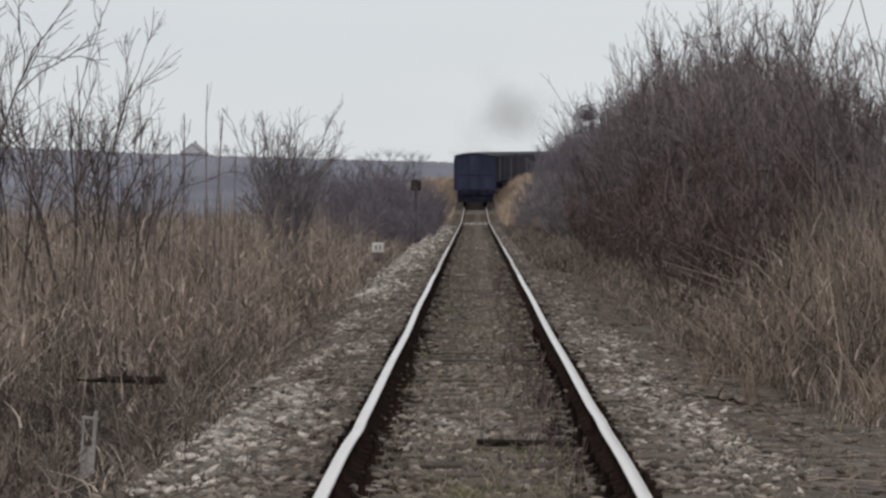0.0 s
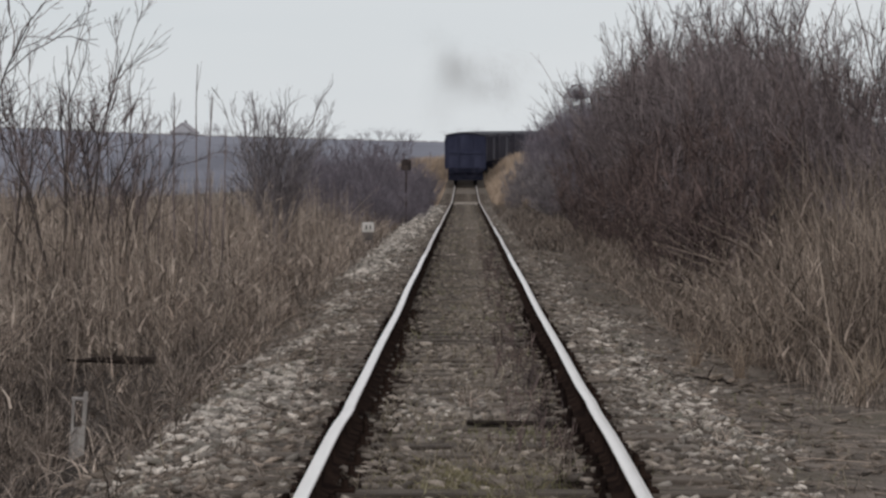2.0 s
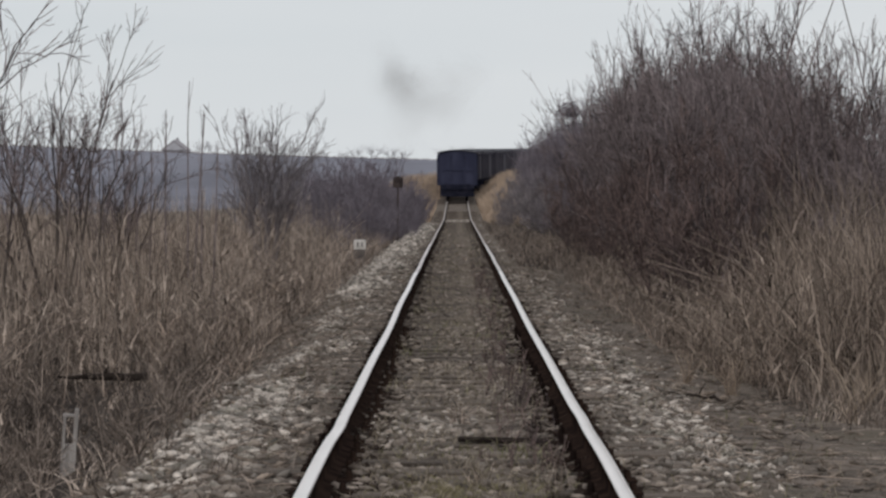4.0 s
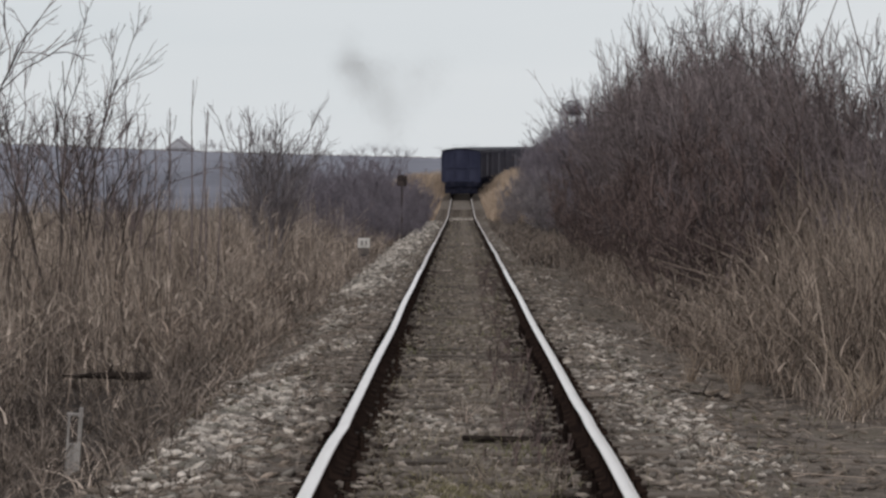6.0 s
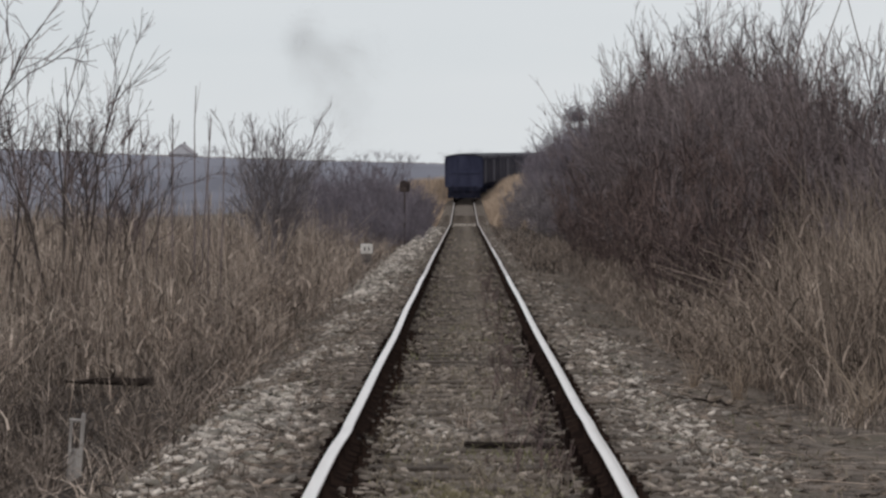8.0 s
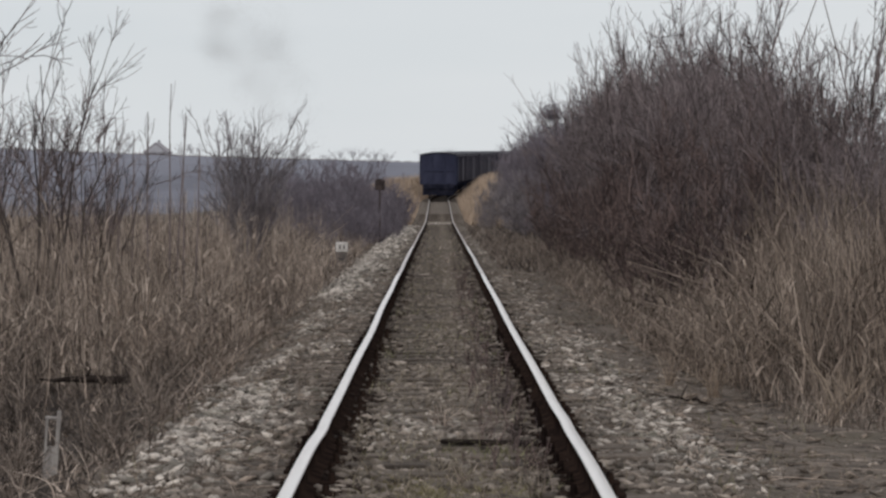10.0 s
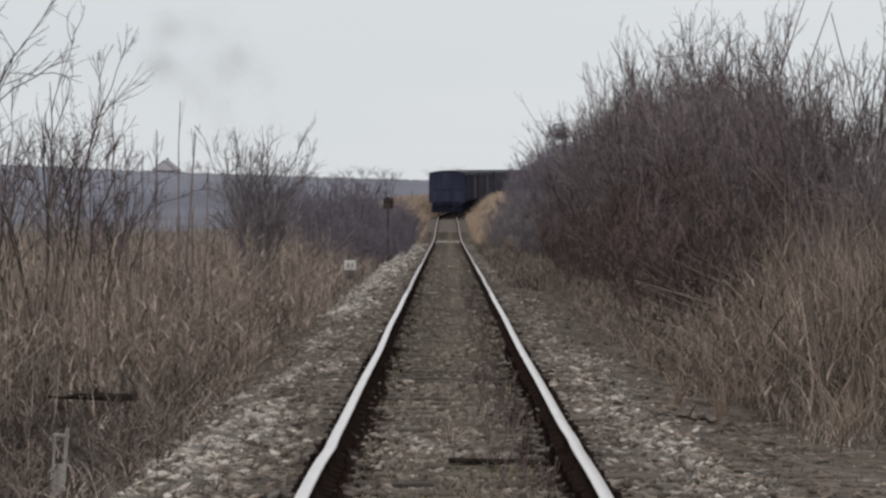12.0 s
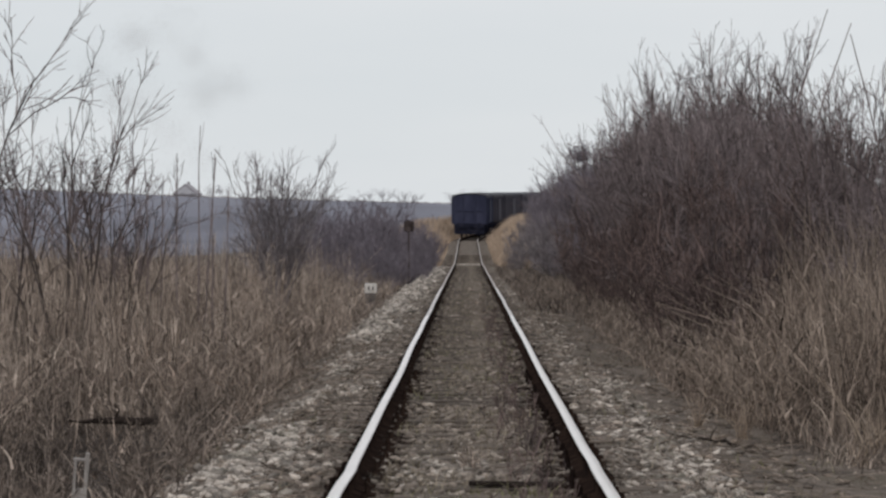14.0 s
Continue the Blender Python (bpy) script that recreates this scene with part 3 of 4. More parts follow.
def tall_reeds_left():
    """Taller pale reeds that stand before the far field."""
    n = 3600
    y = depth(n, 31, 80)
    x = -3.6 - (0.16 * y - 1.3) * rng.random(n) ** 0.8
    keep = patchy(x, y, 15, -0.05, 0.8, 0.3)
    x, y = x[keep], y[keep]
    n = len(x)
    h = rng.uniform(1.2, 2.3, n) * (0.62 + 0.38 * step(-3.4, -5.0, x))
    lines = stalk_lines(x, y, h, rng.uniform(0.0, 0.25, n))
    lines[:, 1:] += rng.normal(0, 0.03, (n, 3, 3))
    s = rng.uniform(0.3, 1.0, (n, 1))
    node = lines[:, 0] * (1 - s) + lines[:, 3] * s
    return joined([tubes(lines, rng.uniform(0.004, 0.007, n)[:, None] * np.array([1.1, 1.0, 0.8, 0.4])), ribbons(node, rng.uniform(0.12, 0.4, n), rng.uniform(0.012, 0.027, n), rng.uniform(0.3, 1.6, n), 4)])


def weeds_left():
    """Branching dark dead weeds among the reeds and before them."""
    n = 700
    y = depth(n, 17.5, 62)
    x = -2.3 - (0.15 * y - 1.0) * rng.random(n)
    keep = ~((y < 20.5) & (np.abs(x / y + 0.138) < 0.012)) & ~((y > 22) & (y < 28.6) & (np.abs(x / y + 0.128) < 0.02))
    x, y = x[keep], y[keep]
    n = len(x)
    h = rng.uniform(0.35, 0.95, n) * (0.55 + 0.45 * step(24, 34, y)) * (0.7 + 0.5 * step(-2.6, -4.0, x))
    lines = stalk_lines(x, y, h, rng.uniform(0.0, 0.5, n), 5)
    lines[:, 1:] += rng.normal(0, 0.02, (n, 4, 3))
    side = grow(lines, 8, (0.10, 0.32), 0.55, 0.35, 4, 0.2, 1.0)
    tip = grow(side, 2, (0.04, 0.12), 0.6, 0.25, 3, 0.3, 1.0)
    return joined([tubes(lines, rng.uniform(0.003, 0.006, n)[:, None] * np.array([1.2, 1.05, 0.9, 0.7, 0.4])), tubes(side, np.full((len(side), 4), 1.0) * np.linspace(0.0034, 0.002, 4)),
                   tubes(tip, np.full((len(tip), 3), 1.0) * np.linspace(0.0028, 0.002, 3))])


def pale_blades():
    """Broad pale dead leaves caught among the reeds and at the foot of the hedge."""
    n = 10000
    y = depth(n, 17.0, 85)
    x = -2.25 - (0.17 * y + 0.8) * rng.random(n) ** 1.4
    keep = (y > 28.6) | (x < -4.35) | (rng.random(n) < 0.28)
    x, y = x[keep], y[keep]
    n = len(x)
    z = ground_z(x, y) + rng.uniform(0.0, 1.25, n) * step(-2.3, -4.0, x) * step(24, 31, y)
    a = ribbons(np.stack([x, y, z], 1), rng.uniform(0.08, 0.32, n), rng.uniform(0.007, 0.020, n), rng.uniform(0.3, 2.0, n), 4)
    n = 3500
    y = depth(n, 21.0, 60)
    x = 2.25 + 2.2 * rng.random(n) ** 1.2 + 0.5 * step(30, 21, y)
    z = ground_z(x, y) + rng.uniform(0.0, 0.9, n) * step(2.3, 3.2, x) * step(22, 25, y)
    b = ribbons(np.stack([x, y, z], 1), rng.uniform(0.08, 0.34, n), rng.uniform(0.006, 0.016, n), rng.uniform(0.3, 2.0, n), 4)
    return joined([a, b])


def grass_right():
    n = 7600
    y = depth(n, 23.0, 100)
    x = 2.25 + 1.9 * rng.beta(1.3, 1.6, n) + 0.55 * step(30, 21, y)
    keep = (y < 31) | (rng.random(n) < 0.28)
    x, y = x[keep] + 0.35 * step(31, 45, y[keep]), y[keep]
    n = len(x)
    h = (0.40 + 0.95 * rng.random(n) ** 1.3) * (0.55 + 0.75 * step(2.3, 3.4, x)) * (1 - 0.6 * step(28, 38, y))
    lines = stalk_lines(x, y, h, np.where(rng.random(n) < 0.7, rng.uniform(0.02, 0.35, n), rng.uniform(0.3, 1.4, n)))
    lines[:, 1:] += rng.normal(0, 0.065, (n, 3, 3))
    r = rng.uniform(0.0026, 0.0060, n)[:, None] * np.array([1.1, 1.0, 0.8, 0.35]) * (1 + 0.01 * np.clip(y - 30, 0, None))[:, None]
    a = tubes(lines, r)
    s = rng.uniform(0.15, 0.95, (n, 1))
    node = lines[:, 0] * (1 - s) + lines[:, 3] * s
    b = ribbons(node, rng.uniform(0.08, 0.32, n), rng.uniform(0.009, 0.024, n), rng.uniform(0.6, 2.5, n), 5)
    return joined([a, b])


def canes_right():
    """Tall thin canes before and among the hedge."""
    n = 2100
    y = depth(n, 24.5, 42)
    x = 2.9 + 0.055 * (y - 22) + 2.6 * rng.beta(1.3, 1.5, n) * (0.5 + y / 50)
    h = rng.uniform(0.9, 2.15, n) * (0.65 + 0.35 * step(2.8, 4.0, x))
    lines = stalk_lines(x, y, h, rng.uniform(0.02, 0.38, n), 5)
    lines[:, 1:4] += rng.normal(0, 0.08, (n, 3, 3))
    a = tubes(lines, rng.uniform(0.0032, 0.0058, n)[:, None] * np.array([1.1, 1.05, 0.9, 0.7, 0.35]))
    side = grow(lines, 2, (0.12, 0.5), 0.4, 0.5, 4, 0.35, 0.95)
    return joined([a, tubes(side, np.full((len(side), 4), 1.0) * np.linspace(0.003, 0.0015, 4))])


def shoulder_weeds():
    n = 4200
    y = depth(n, 12.0, 70)
    x = np.where(rng.random(n) < 0.7, -rng.uniform(0.95, 2.2, n), rng.uniform(0.95, 2.3, n))
    return grass_at(x, y, rng.uniform(0.03, 0.16, n), rng.uniform(0.004, 0.010, n), rng.uniform(0.3, 1.8, n), 4)


def bed_weeds():
    """Small branching reddish weeds along the inner side of one rail."""
    n = 240
    y = depth(n, 15.5, 60)
    x = 0.42 + rng.normal(0, 0.13, n)
    keep = np.abs(x) < 0.62
    x, y = x[keep], y[keep]
    n = len(x)
    lines = stalk_lines(x, y, rng.uniform(0.07, 0.21, n), rng.uniform(0.0, 0.5, n), 4)
    side = grow(lines, 6, (0.03, 0.10), 0.55, 0.35, 3, 0.2, 1.0)
    return joined([tubes(lines, np.full((n, 4), 1.0) * np.linspace(0.0036, 0.002, 4)), tubes(side, np.full((len(side), 3), 1.0) * np.linspace(0.0028, 0.0018, 3))])


def verge_grass():
    """Low brown grass on both shoulders where the line nears the cutting."""
    n = 7000
    y = depth(n, 60.0, 178)
    x = rng.uniform(1.25, 3.4, n) * np.where(rng.random(n) < 0.45, -1, 1)
    keep = (x > 0) | (x < -2.35) | (y > 151)
    x, y = x[keep], y[keep]
    n = len(x)
    return grass_at(x, y, rng.uniform(0.08, 0.38, n), rng.uniform(0.016, 0.04, n), rng.uniform(0.2, 1.3, n))


def golden_grass():
    n = 15000
    y = rng.uniform(152, 275, n)
    off = rng.uniform(1.5, 5.0, n) * np.where(rng.random(n) < 0.5, -1, 1)
    x = line_x(y) + off
    return grass_at(x, y, rng.uniform(0.30, 0.85, n), rng.uniform(0.03, 0.07, n), rng.uniform(0.1, 0.9, n))


tagged(new("short_grass", raw_mesh("short_grass", *short_grass(), [GRASS])), "short dead grass with green patches between the rails", "grass", kind="stuff")


def moss_patch():
    n = 6000
    x, y = rng.normal(-0.02, 0.26, n), 13.9 + rng.normal(0, 0.75, n)
    keep = np.abs(x) < 0.58
    x, y = x[keep], y[keep]
    m = len(x)
    return grass_at(x, y, rng.uniform(0.02, 0.07, m), rng.uniform(0.006, 0.012, m), rng.uniform(0.3, 1.2, m))


tagged(new("mossy_grass", raw_mesh("mossy_grass", *moss_patch(), [MOSS])), "yellow-green mossy grass between the rails", "grass", kind="stuff")
tagged(new("tangled_grass", raw_mesh("tangled_grass", *low_mess(), [WEED])), "tangled brown dead grass along the embankment", "grass", kind="stuff")
tagged(new("fallen_stalks", raw_mesh("fallen_stalks", *litter(), [CANE])), "fallen straw stalks lying on bare ground", "litter", kind="stuff")
tagged(new("tall_reeds", raw_mesh("tall_reeds", *reeds_left(), [STALK])), "tall brown dry reeds and weeds beside the embankment", "reeds", kind="stuff")
tagged(new("pale_reeds", raw_mesh("pale_reeds", *tall_reeds_left(), [STALK])), "tall pale reeds standing above the brown ones", "reeds", kind="stuff")
tagged(new("bare_canes", raw_mesh("bare_canes", *canes_left(), [CANE])), "tall sparse bare canes standing out of the reeds", "canes", kind="stuff")
tagged(new("branching_weeds", raw_mesh("branching_weeds", *weeds_left(), [WEED])), "dark branching dead weeds among the reeds", "weeds", kind="stuff")
tagged(new("tall_grass", raw_mesh("tall_grass", *grass_right(), [CANE])), "tall dry grass leaning at the foot of the hedge", "grass", kind="stuff")
tagged(new("dead_leaves", raw_mesh("dead_leaves", *pale_blades(), [STALK])), "pale dead leaf blades among the reeds", "leaves", kind="stuff")
tagged(new("tall_canes", raw_mesh("tall_canes", *canes_right(), [CANE])), "tall brown bare canes standing before the hedge", "canes", kind="stuff")
tagged(new("shoulder_weeds", raw_mesh("shoulder_weeds", *shoulder_weeds(), [WEED])), "sparse dark weeds growing through the ballast shoulders", "weeds", kind="stuff")
tagged(new("bed_weeds", raw_mesh("bed_weeds", *bed_weeds(), [TWIG_RED])), "small reddish dead weeds between the rails", "weeds", kind="stuff")
tagged(new("verge_grass", raw_mesh("verge_grass", *verge_grass(), [WEED])), "low brown grass on the shoulders of the far line", "grass", kind="stuff")
tagged(new("golden_grass", raw_mesh("golden_grass", *golden_grass(), [GOLD])), "golden dry grass on both banks of the cutting", "grass", kind="stuff")


# ---- bare shrubs ----
def shrub_meshes(seed, height, spread, stems, limbs, shoots, twigs, lean=0.35, fine=0.0022, lift=0.5, mat=TWIG, wild=0.5, low=0.15):
    """The stems (bark) and the twigs of one bare, many-stemmed shrub, rooted at the origin."""
    gen = np.random.default_rng(seed)
    a = gen.uniform(0, 6.28, stems)
    root = np.stack([np.cos(a), np.sin(a), np.zeros(stems)], 1) * gen.uniform(0.05, 0.35, (stems, 1)) * spread
    root[:, 2] = -0.15
    k = 6
    s = np.linspace(0, 1, k)
    out = np.stack([np.cos(a), np.sin(a), np.zeros(stems)], 1) * gen.uniform(0.2, 1.0, (stems, 1)) * spread * lean * 2
    h = height * gen.uniform(0.6, 1.0, stems)
    main = root[:, None] + out[:, None] * (s ** 1.3)[None, :, None] + gen.normal(0, 0.05, (stems, k, 3)) * height * 0.22 * s[None, :, None]
    main[..., 2] += h[:, None] * s
    b1 = grow(main, limbs, (height * 0.18, height * 0.40), wild * 0.9, lift, 5, low, 0.95, gen=gen)
    b2 = grow(b1, shoots, (height * 0.08, height * 0.20), wild, lift, 4, 0.15, 1.0, gen=gen)
    b3 = grow(b2, twigs, (height * 0.03, height * 0.09), wild * 1.2, lift * 0.6, 3, 0.15, 1.0, gen=gen)
    r0 = height * 0.0062 * gen.uniform(0.7, 1.3, (stems, 1)) * (1 - 0.8 * s)
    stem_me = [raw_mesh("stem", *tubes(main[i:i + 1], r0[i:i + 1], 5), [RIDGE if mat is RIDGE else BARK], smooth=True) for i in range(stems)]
    p = [tubes(b1, np.full((len(b1), 5), 1.0) * np.linspace(2.6, 1.2, 5) * fine), tubes(b2, np.full((len(b2), 4), 1.0) * np.linspace(1.5, 0.8, 4) * fine),
         tubes(b3, np.full((len(b3), 3), 1.0) * np.linspace(1.0, 0.6, 3) * fine)]
    return stem_me, raw_mesh("crown", *joined(p), [mat])


def shrub(label, meshes, group, at, scale=1.0):
    ob = thing("shrub", label, "shrub", group, at)
    for me in meshes[0]:
        part("stem", me, ob)
    part("crown", meshes[1], ob)
    ob.scale = (scale, scale, scale)
    return ob


def ground_pose(x, y, turn=0.0, sink=0.0):
    return pose(x, y, float(ground_z(x, y)) - sink, 0, 0, turn)


def dome_meshes(seed, height, radius, stems, limbs, shoots, twigs, mat, fine=0.004, whips=2):
    """The stems and twigs of a dense domed hedge shrub, with thin whips standing out of its top."""
    gen = np.random.default_rng(seed)
    i = np.arange(stems)
    a, rr = i * 2.39996 + seed, np.sqrt((i + 0.5) / stems)
    aim = np.stack([np.cos(a) * rr * radius, np.sin(a) * rr * radius, height * (1 - 0.42 * rr ** 2) * gen.uniform(0.88, 1.06, stems)], 1)
    root = aim * np.array([0.3, 0.3, 0]) - np.array([0, 0, 0.15])
    s = np.linspace(0, 1, 6)
    main = root[:, None] + (aim - root)[:, None] * s[None, :, None] + gen.normal(0, 0.035, (stems, 6, 3)) * height * 0.5 * s[None, :, None]
    main[..., :2] += (aim - root)[:, None, :2] * (0.35 * s * (1 - s))[None, :, None]
    b1 = grow(main, limbs, (height * 0.14, height * 0.30), 0.6, 0.35, 4, 0.18, 1.0, gen=gen)
    b2 = grow(b1, shoots, (height * 0.07, height * 0.15), 0.65, 0.25, 3, 0.15, 1.0, gen=gen)
    b3 = grow(b2, twigs, (height * 0.035, height * 0.085), 0.8, 0.15, 2, 0.15, 1.0, gen=gen)
    w1 = grow(main, whips, (height * 0.16, height * 0.44), 0.32, 0.55, 5, 0.72, 1.0, gen=gen)
    w2 = grow(w1, 5, (height * 0.06, height * 0.15), 0.42, 0.30, 4, 0.2, 0.95, gen=gen)
    w3 = grow(w2, 2, (height * 0.03, height * 0.07), 0.5, 0.2, 2, 0.3, 1.0, gen=gen)
    r0 = height * 0.0058 * gen.uniform(0.7, 1.3, (stems, 1)) * (1 - 0.8 * s)
    stem_me = [raw_mesh("stem", *tubes(main[j:j + 1], r0[j:j + 1], 4), [BARK], smooth=True) for j in range(stems)]
    p = [tubes(b, np.full(b.shape[:2], 1.0) * np.linspace(hi, lo, b.shape[1]) * fine) for b, hi, lo in ((b1, 2.4, 1.3), (b2, 1.5, 0.9), (b3, 1.05, 0.7), (w1, 2.1, 1.1), (w2, 1.3, 0.8), (w3, 0.9, 0.7))]
    return stem_me, raw_mesh("crown", *joined(p), [mat])


def fan_meshes(seed, height, tilt, stems, limbs, shoots, twigs, mat, fine=0.003, thick=0.016, curl=0.1, low=0.5):
    """The stems and twigs of an open shrub whose stems fan out from one root."""
    gen = np.random.default_rng(seed)
    i = np.arange(stems)
    a, th = i * 2.39996 + seed, radians(tilt) * np.sqrt((i + 0.4) / stems) * gen.uniform(0.85, 1.1, stems)
    aim = np.stack([np.sin(th) * np.cos(a), np.sin(th) * np.sin(a), np.cos(th)], 1)
    ln = height * (1 - 0.22 * (th / radians(tilt)) ** 2) * gen.uniform(0.82, 1.0, stems)
    s = np.linspace(0, 1, 8)
    main = aim[:, None] * (ln[:, None] * s)[..., None] + np.cumsum(gen.normal(0, 0.016, (stems, 8, 3)), 1) * height * s[None, :, None]
    main[..., 2] += curl * height * (s ** 2 * np.sin(th)[:, None]) - 0.12
    b1 = grow(main, limbs, (height * 0.12, height * 0.26), 0.32, 0.06, 5, low, 0.95, gen=gen)
    b2 = grow(b1, shoots, (height * 0.05, height * 0.13), 0.36, 0.14, 4, 0.35, 1.0, gen=gen)
    b3 = grow(b2, twigs, (height * 0.02, height * 0.055), 0.50, 0.10, 3, 0.25, 1.0, gen=gen)
    r0 = thick * gen.uniform(0.65, 1.25, (stems, 1)) * (1 - 0.72 * s)
    stem_me = [raw_mesh("stem", *tubes(main[j:j + 1], r0[j:j + 1], 5), [BARK if mat is TWIG else mat], smooth=True) for j in range(stems)]
    p = [tubes(b, np.full(b.shape[:2], 1.0) * np.linspace(hi, lo, b.shape[1]) * fine) for b, hi, lo in ((b1, 2.2, 1.2), (b2, 1.35, 0.85), (b3, 0.95, 0.65))]
    return stem_me, raw_mesh("crown", *joined(p), [mat])


HEDGE = [dome_meshes(11, 3.7, 1.75, 20, 7, 7, 3, HEDGE_TWIG, 0.0048, 4),
         dome_meshes(12, 3.8, 1.6, 20, 7, 7, 3, HEDGE_TWIG, 0.0046, 5),
         dome_meshes(13, 2.1, 1.35, 16, 6, 6, 3, TWIG_RED, 0.0042),
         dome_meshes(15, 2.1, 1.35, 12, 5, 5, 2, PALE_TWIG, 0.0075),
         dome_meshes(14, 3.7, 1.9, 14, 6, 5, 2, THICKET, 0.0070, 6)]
HEDGE_LABELS = ["dense grey-brown bare shrub in the trackside hedge", "tall domed bare shrub in the trackside hedge", "low russet bare shrub at the hedge's foot", "low grey-brown brush beside the far line, paled by haze in its colour", "bare shrub in the far hedge, purple-grey with haze in its colour"]
hedge_first = {}
places = []
for j, y in enumerate(np.arange(30.0, 74.0, 2.7)):
    tall = float(np.interp(y, [28, 34, 39, 45, 50, 58, 74], [0.49, 0.585, 0.71, 0.90, 1.03, 1.03, 0.99]))
    places.append((4.75 + 0.30 * math.sin(j * 2.1), y, tall * (1 + 0.05 * math.sin(j * 1.7)), j % 2))
    if j % 2:
        places.append((3.5 + 0.22 * math.sin(j * 1.9), y + 1.2, 0.88 + 0.16 * math.sin(j * 2.7), 2))
for j, y in enumerate(np.arange(77.0, 168.0, 5.5)):
    places.append((4.85 + 0.25 * math.sin(j * 1.7) + 0.35 * float(step(110, 150, y)), y, 0.95 + 0.07 * math.sin(j * 2.3), 4))
    if j % 2:
        places.append((3.6 + 0.2 * math.sin(j) + 0.5 * float(step(100, 140, y)), y + 3, 1.05, 2))
places += [(2.15, 141, 0.30, 2), (2.55, 146, 0.48, 2), (3.1, 149, 0.8, 2), (2.7, 154, 0.62, 2), (2.3, 133, 0.26, 2), (3.3, 158, 0.9, 2)]
hedge_shrubs = []
for j, (x, y, sc, kind) in enumerate(places):
    # Past 95 m russet brush swaps to the paler material, haze in its colour.
    kind = 3 if kind == 2 and y > 95 else kind
    at = ground_pose(x, y, 137.5 * j)
    if kind not in hedge_first:
        ob = hedge_first[kind] = shrub(HEDGE_LABELS[kind], HEDGE[kind], "trackside hedge", at, sc)
    else:
        ob = copy_thing(hedge_first[kind], at)
        ob.scale = (sc, sc, sc)
    hedge_shrubs.append(ob)



def twig_clump(x, y, z, size, seed, holder):
    """A dense knot of fine twigs high in a shrub."""
    gen = np.random.default_rng(seed)
    c = gen.normal(0, 1, (150, 3))
    c *= (gen.random((150, 1)) ** 0.8) / np.linalg.norm(c, axis=1, keepdims=True)
    d = np.cross(c, gen.normal(0, 1, (150, 3))) * 0.7
    t = np.linspace(-1, 1, 4)
    lines = (c[:, None] * (1 - 0.25 * t ** 2)[None, :, None] + d[:, None] * t[None, :, None]) * size * np.array([1, 1, 0.8])
    me = raw_mesh("twig_clump", *tubes(lines, np.full((150, 4), 0.009)), [THICKET])
    return part("twig_clump", me, holder, "dark ball of tangled twigs", at=holder.matrix_basis.inverted() @ pose(x, y, z))


far_shrub = min(hedge_shrubs, key=lambda ob: abs(ob.location.y - 88) + 3 * abs(ob.location.x - 4.85))
twig_clump(3.55, 89.0, 4.05, 0.34, 57, far_shrub)

OPEN = [fan_meshes(21, 4.2, 21, 9, 7, 5, 2, TWIG, 0.0041, 0.022, 0.0, 0.5),
        fan_meshes(27, 3.75, 19, 30, 6, 4, 2, PALE_TWIG, 0.0048, 0.012, 0.22, 0.4),
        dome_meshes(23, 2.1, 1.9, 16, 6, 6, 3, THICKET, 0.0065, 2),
        fan_meshes(25, 4.5, 27, 7, 7, 5, 2, TWIG, 0.0046, 0.022, 0.0, 0.5)]
a = shrub("tall open bare shrub fanning out of the reeds", OPEN[0], "shrubs in the reeds", ground_pose(-5.15, 36.0, 0), 1.0)
for x, y, turn, sc in ((-4.75, 38.0, 120, 0.76), (-6.5, 39.0, 75, 0.98)):
    c = copy_thing(a, ground_pose(x, y, turn))
    c.scale = (sc, sc, sc)
shrub("spreading bare shrub with arching branches above the reeds", OPEN[3], "shrubs in the reeds", ground_pose(-6.95, 34.5, 40), 1.12)
b = shrub("rounded pale bare shrub standing alone in the reeds", OPEN[1], "shrubs in the reeds", ground_pose(-4.15, 60, 255), 1.0)
e0 = shrub("open slender bare shrub standing in the hedge", OPEN[0], "open shrubs in the hedge", ground_pose(4.55, 34.5, 100), 0.86)
for x, y, turn, sc in ((5.15, 33.0, 10, 0.84), (5.3, 36.5, 250, 0.92), (4.75, 39.0, 170, 0.93), (4.2, 84, 60, 1.08), (4.05, 99, 140, 1.1), (4.3, 116, 220, 1.08), (4.4, 131, 300, 1.0)):
    c = copy_thing(e0, ground_pose(x, y, turn))
    c.scale = (sc, sc, sc)
s0 = shrub("dark low bare thicket beside the cutting", OPEN[2], "low thicket", ground_pose(-3.9, 108, 0), 0.95)
for x, y, turn, sc in ((-5.7, 104, 60, 1.1), (-3.9, 122, 170, 1.3), (-5.7, 126, 220, 1.35), (-7.4, 120, 300, 1.25), (-4.3, 136, 20, 1.4), (-6.1, 144, 90, 1.5), (-4.5, 147, 200, 1.5), (-8.0, 150, 250, 1.4), (-3.4, 96, 33, 0.7), (-2.95, 145, 80, 0.85), (-2.35, 97.5, 140, 0.52), (-2.75, 112, 75, 0.78), (-2.2, 105, 250, 0.48), (-3.2, 119, 10, 1.0), (-2.6, 124, 310, 0.7), (-3.2, 132, 150, 0.95), (-2.5, 138, 40, 0.62), (-2.85, 158, 280, 0.88), (-2.3, 150, 100, 0.5), (-3.6, 152, 120, 1.1)):
    c = copy_thing(s0, ground_pose(x, y, turn))
    c.scale = (sc, sc, sc)


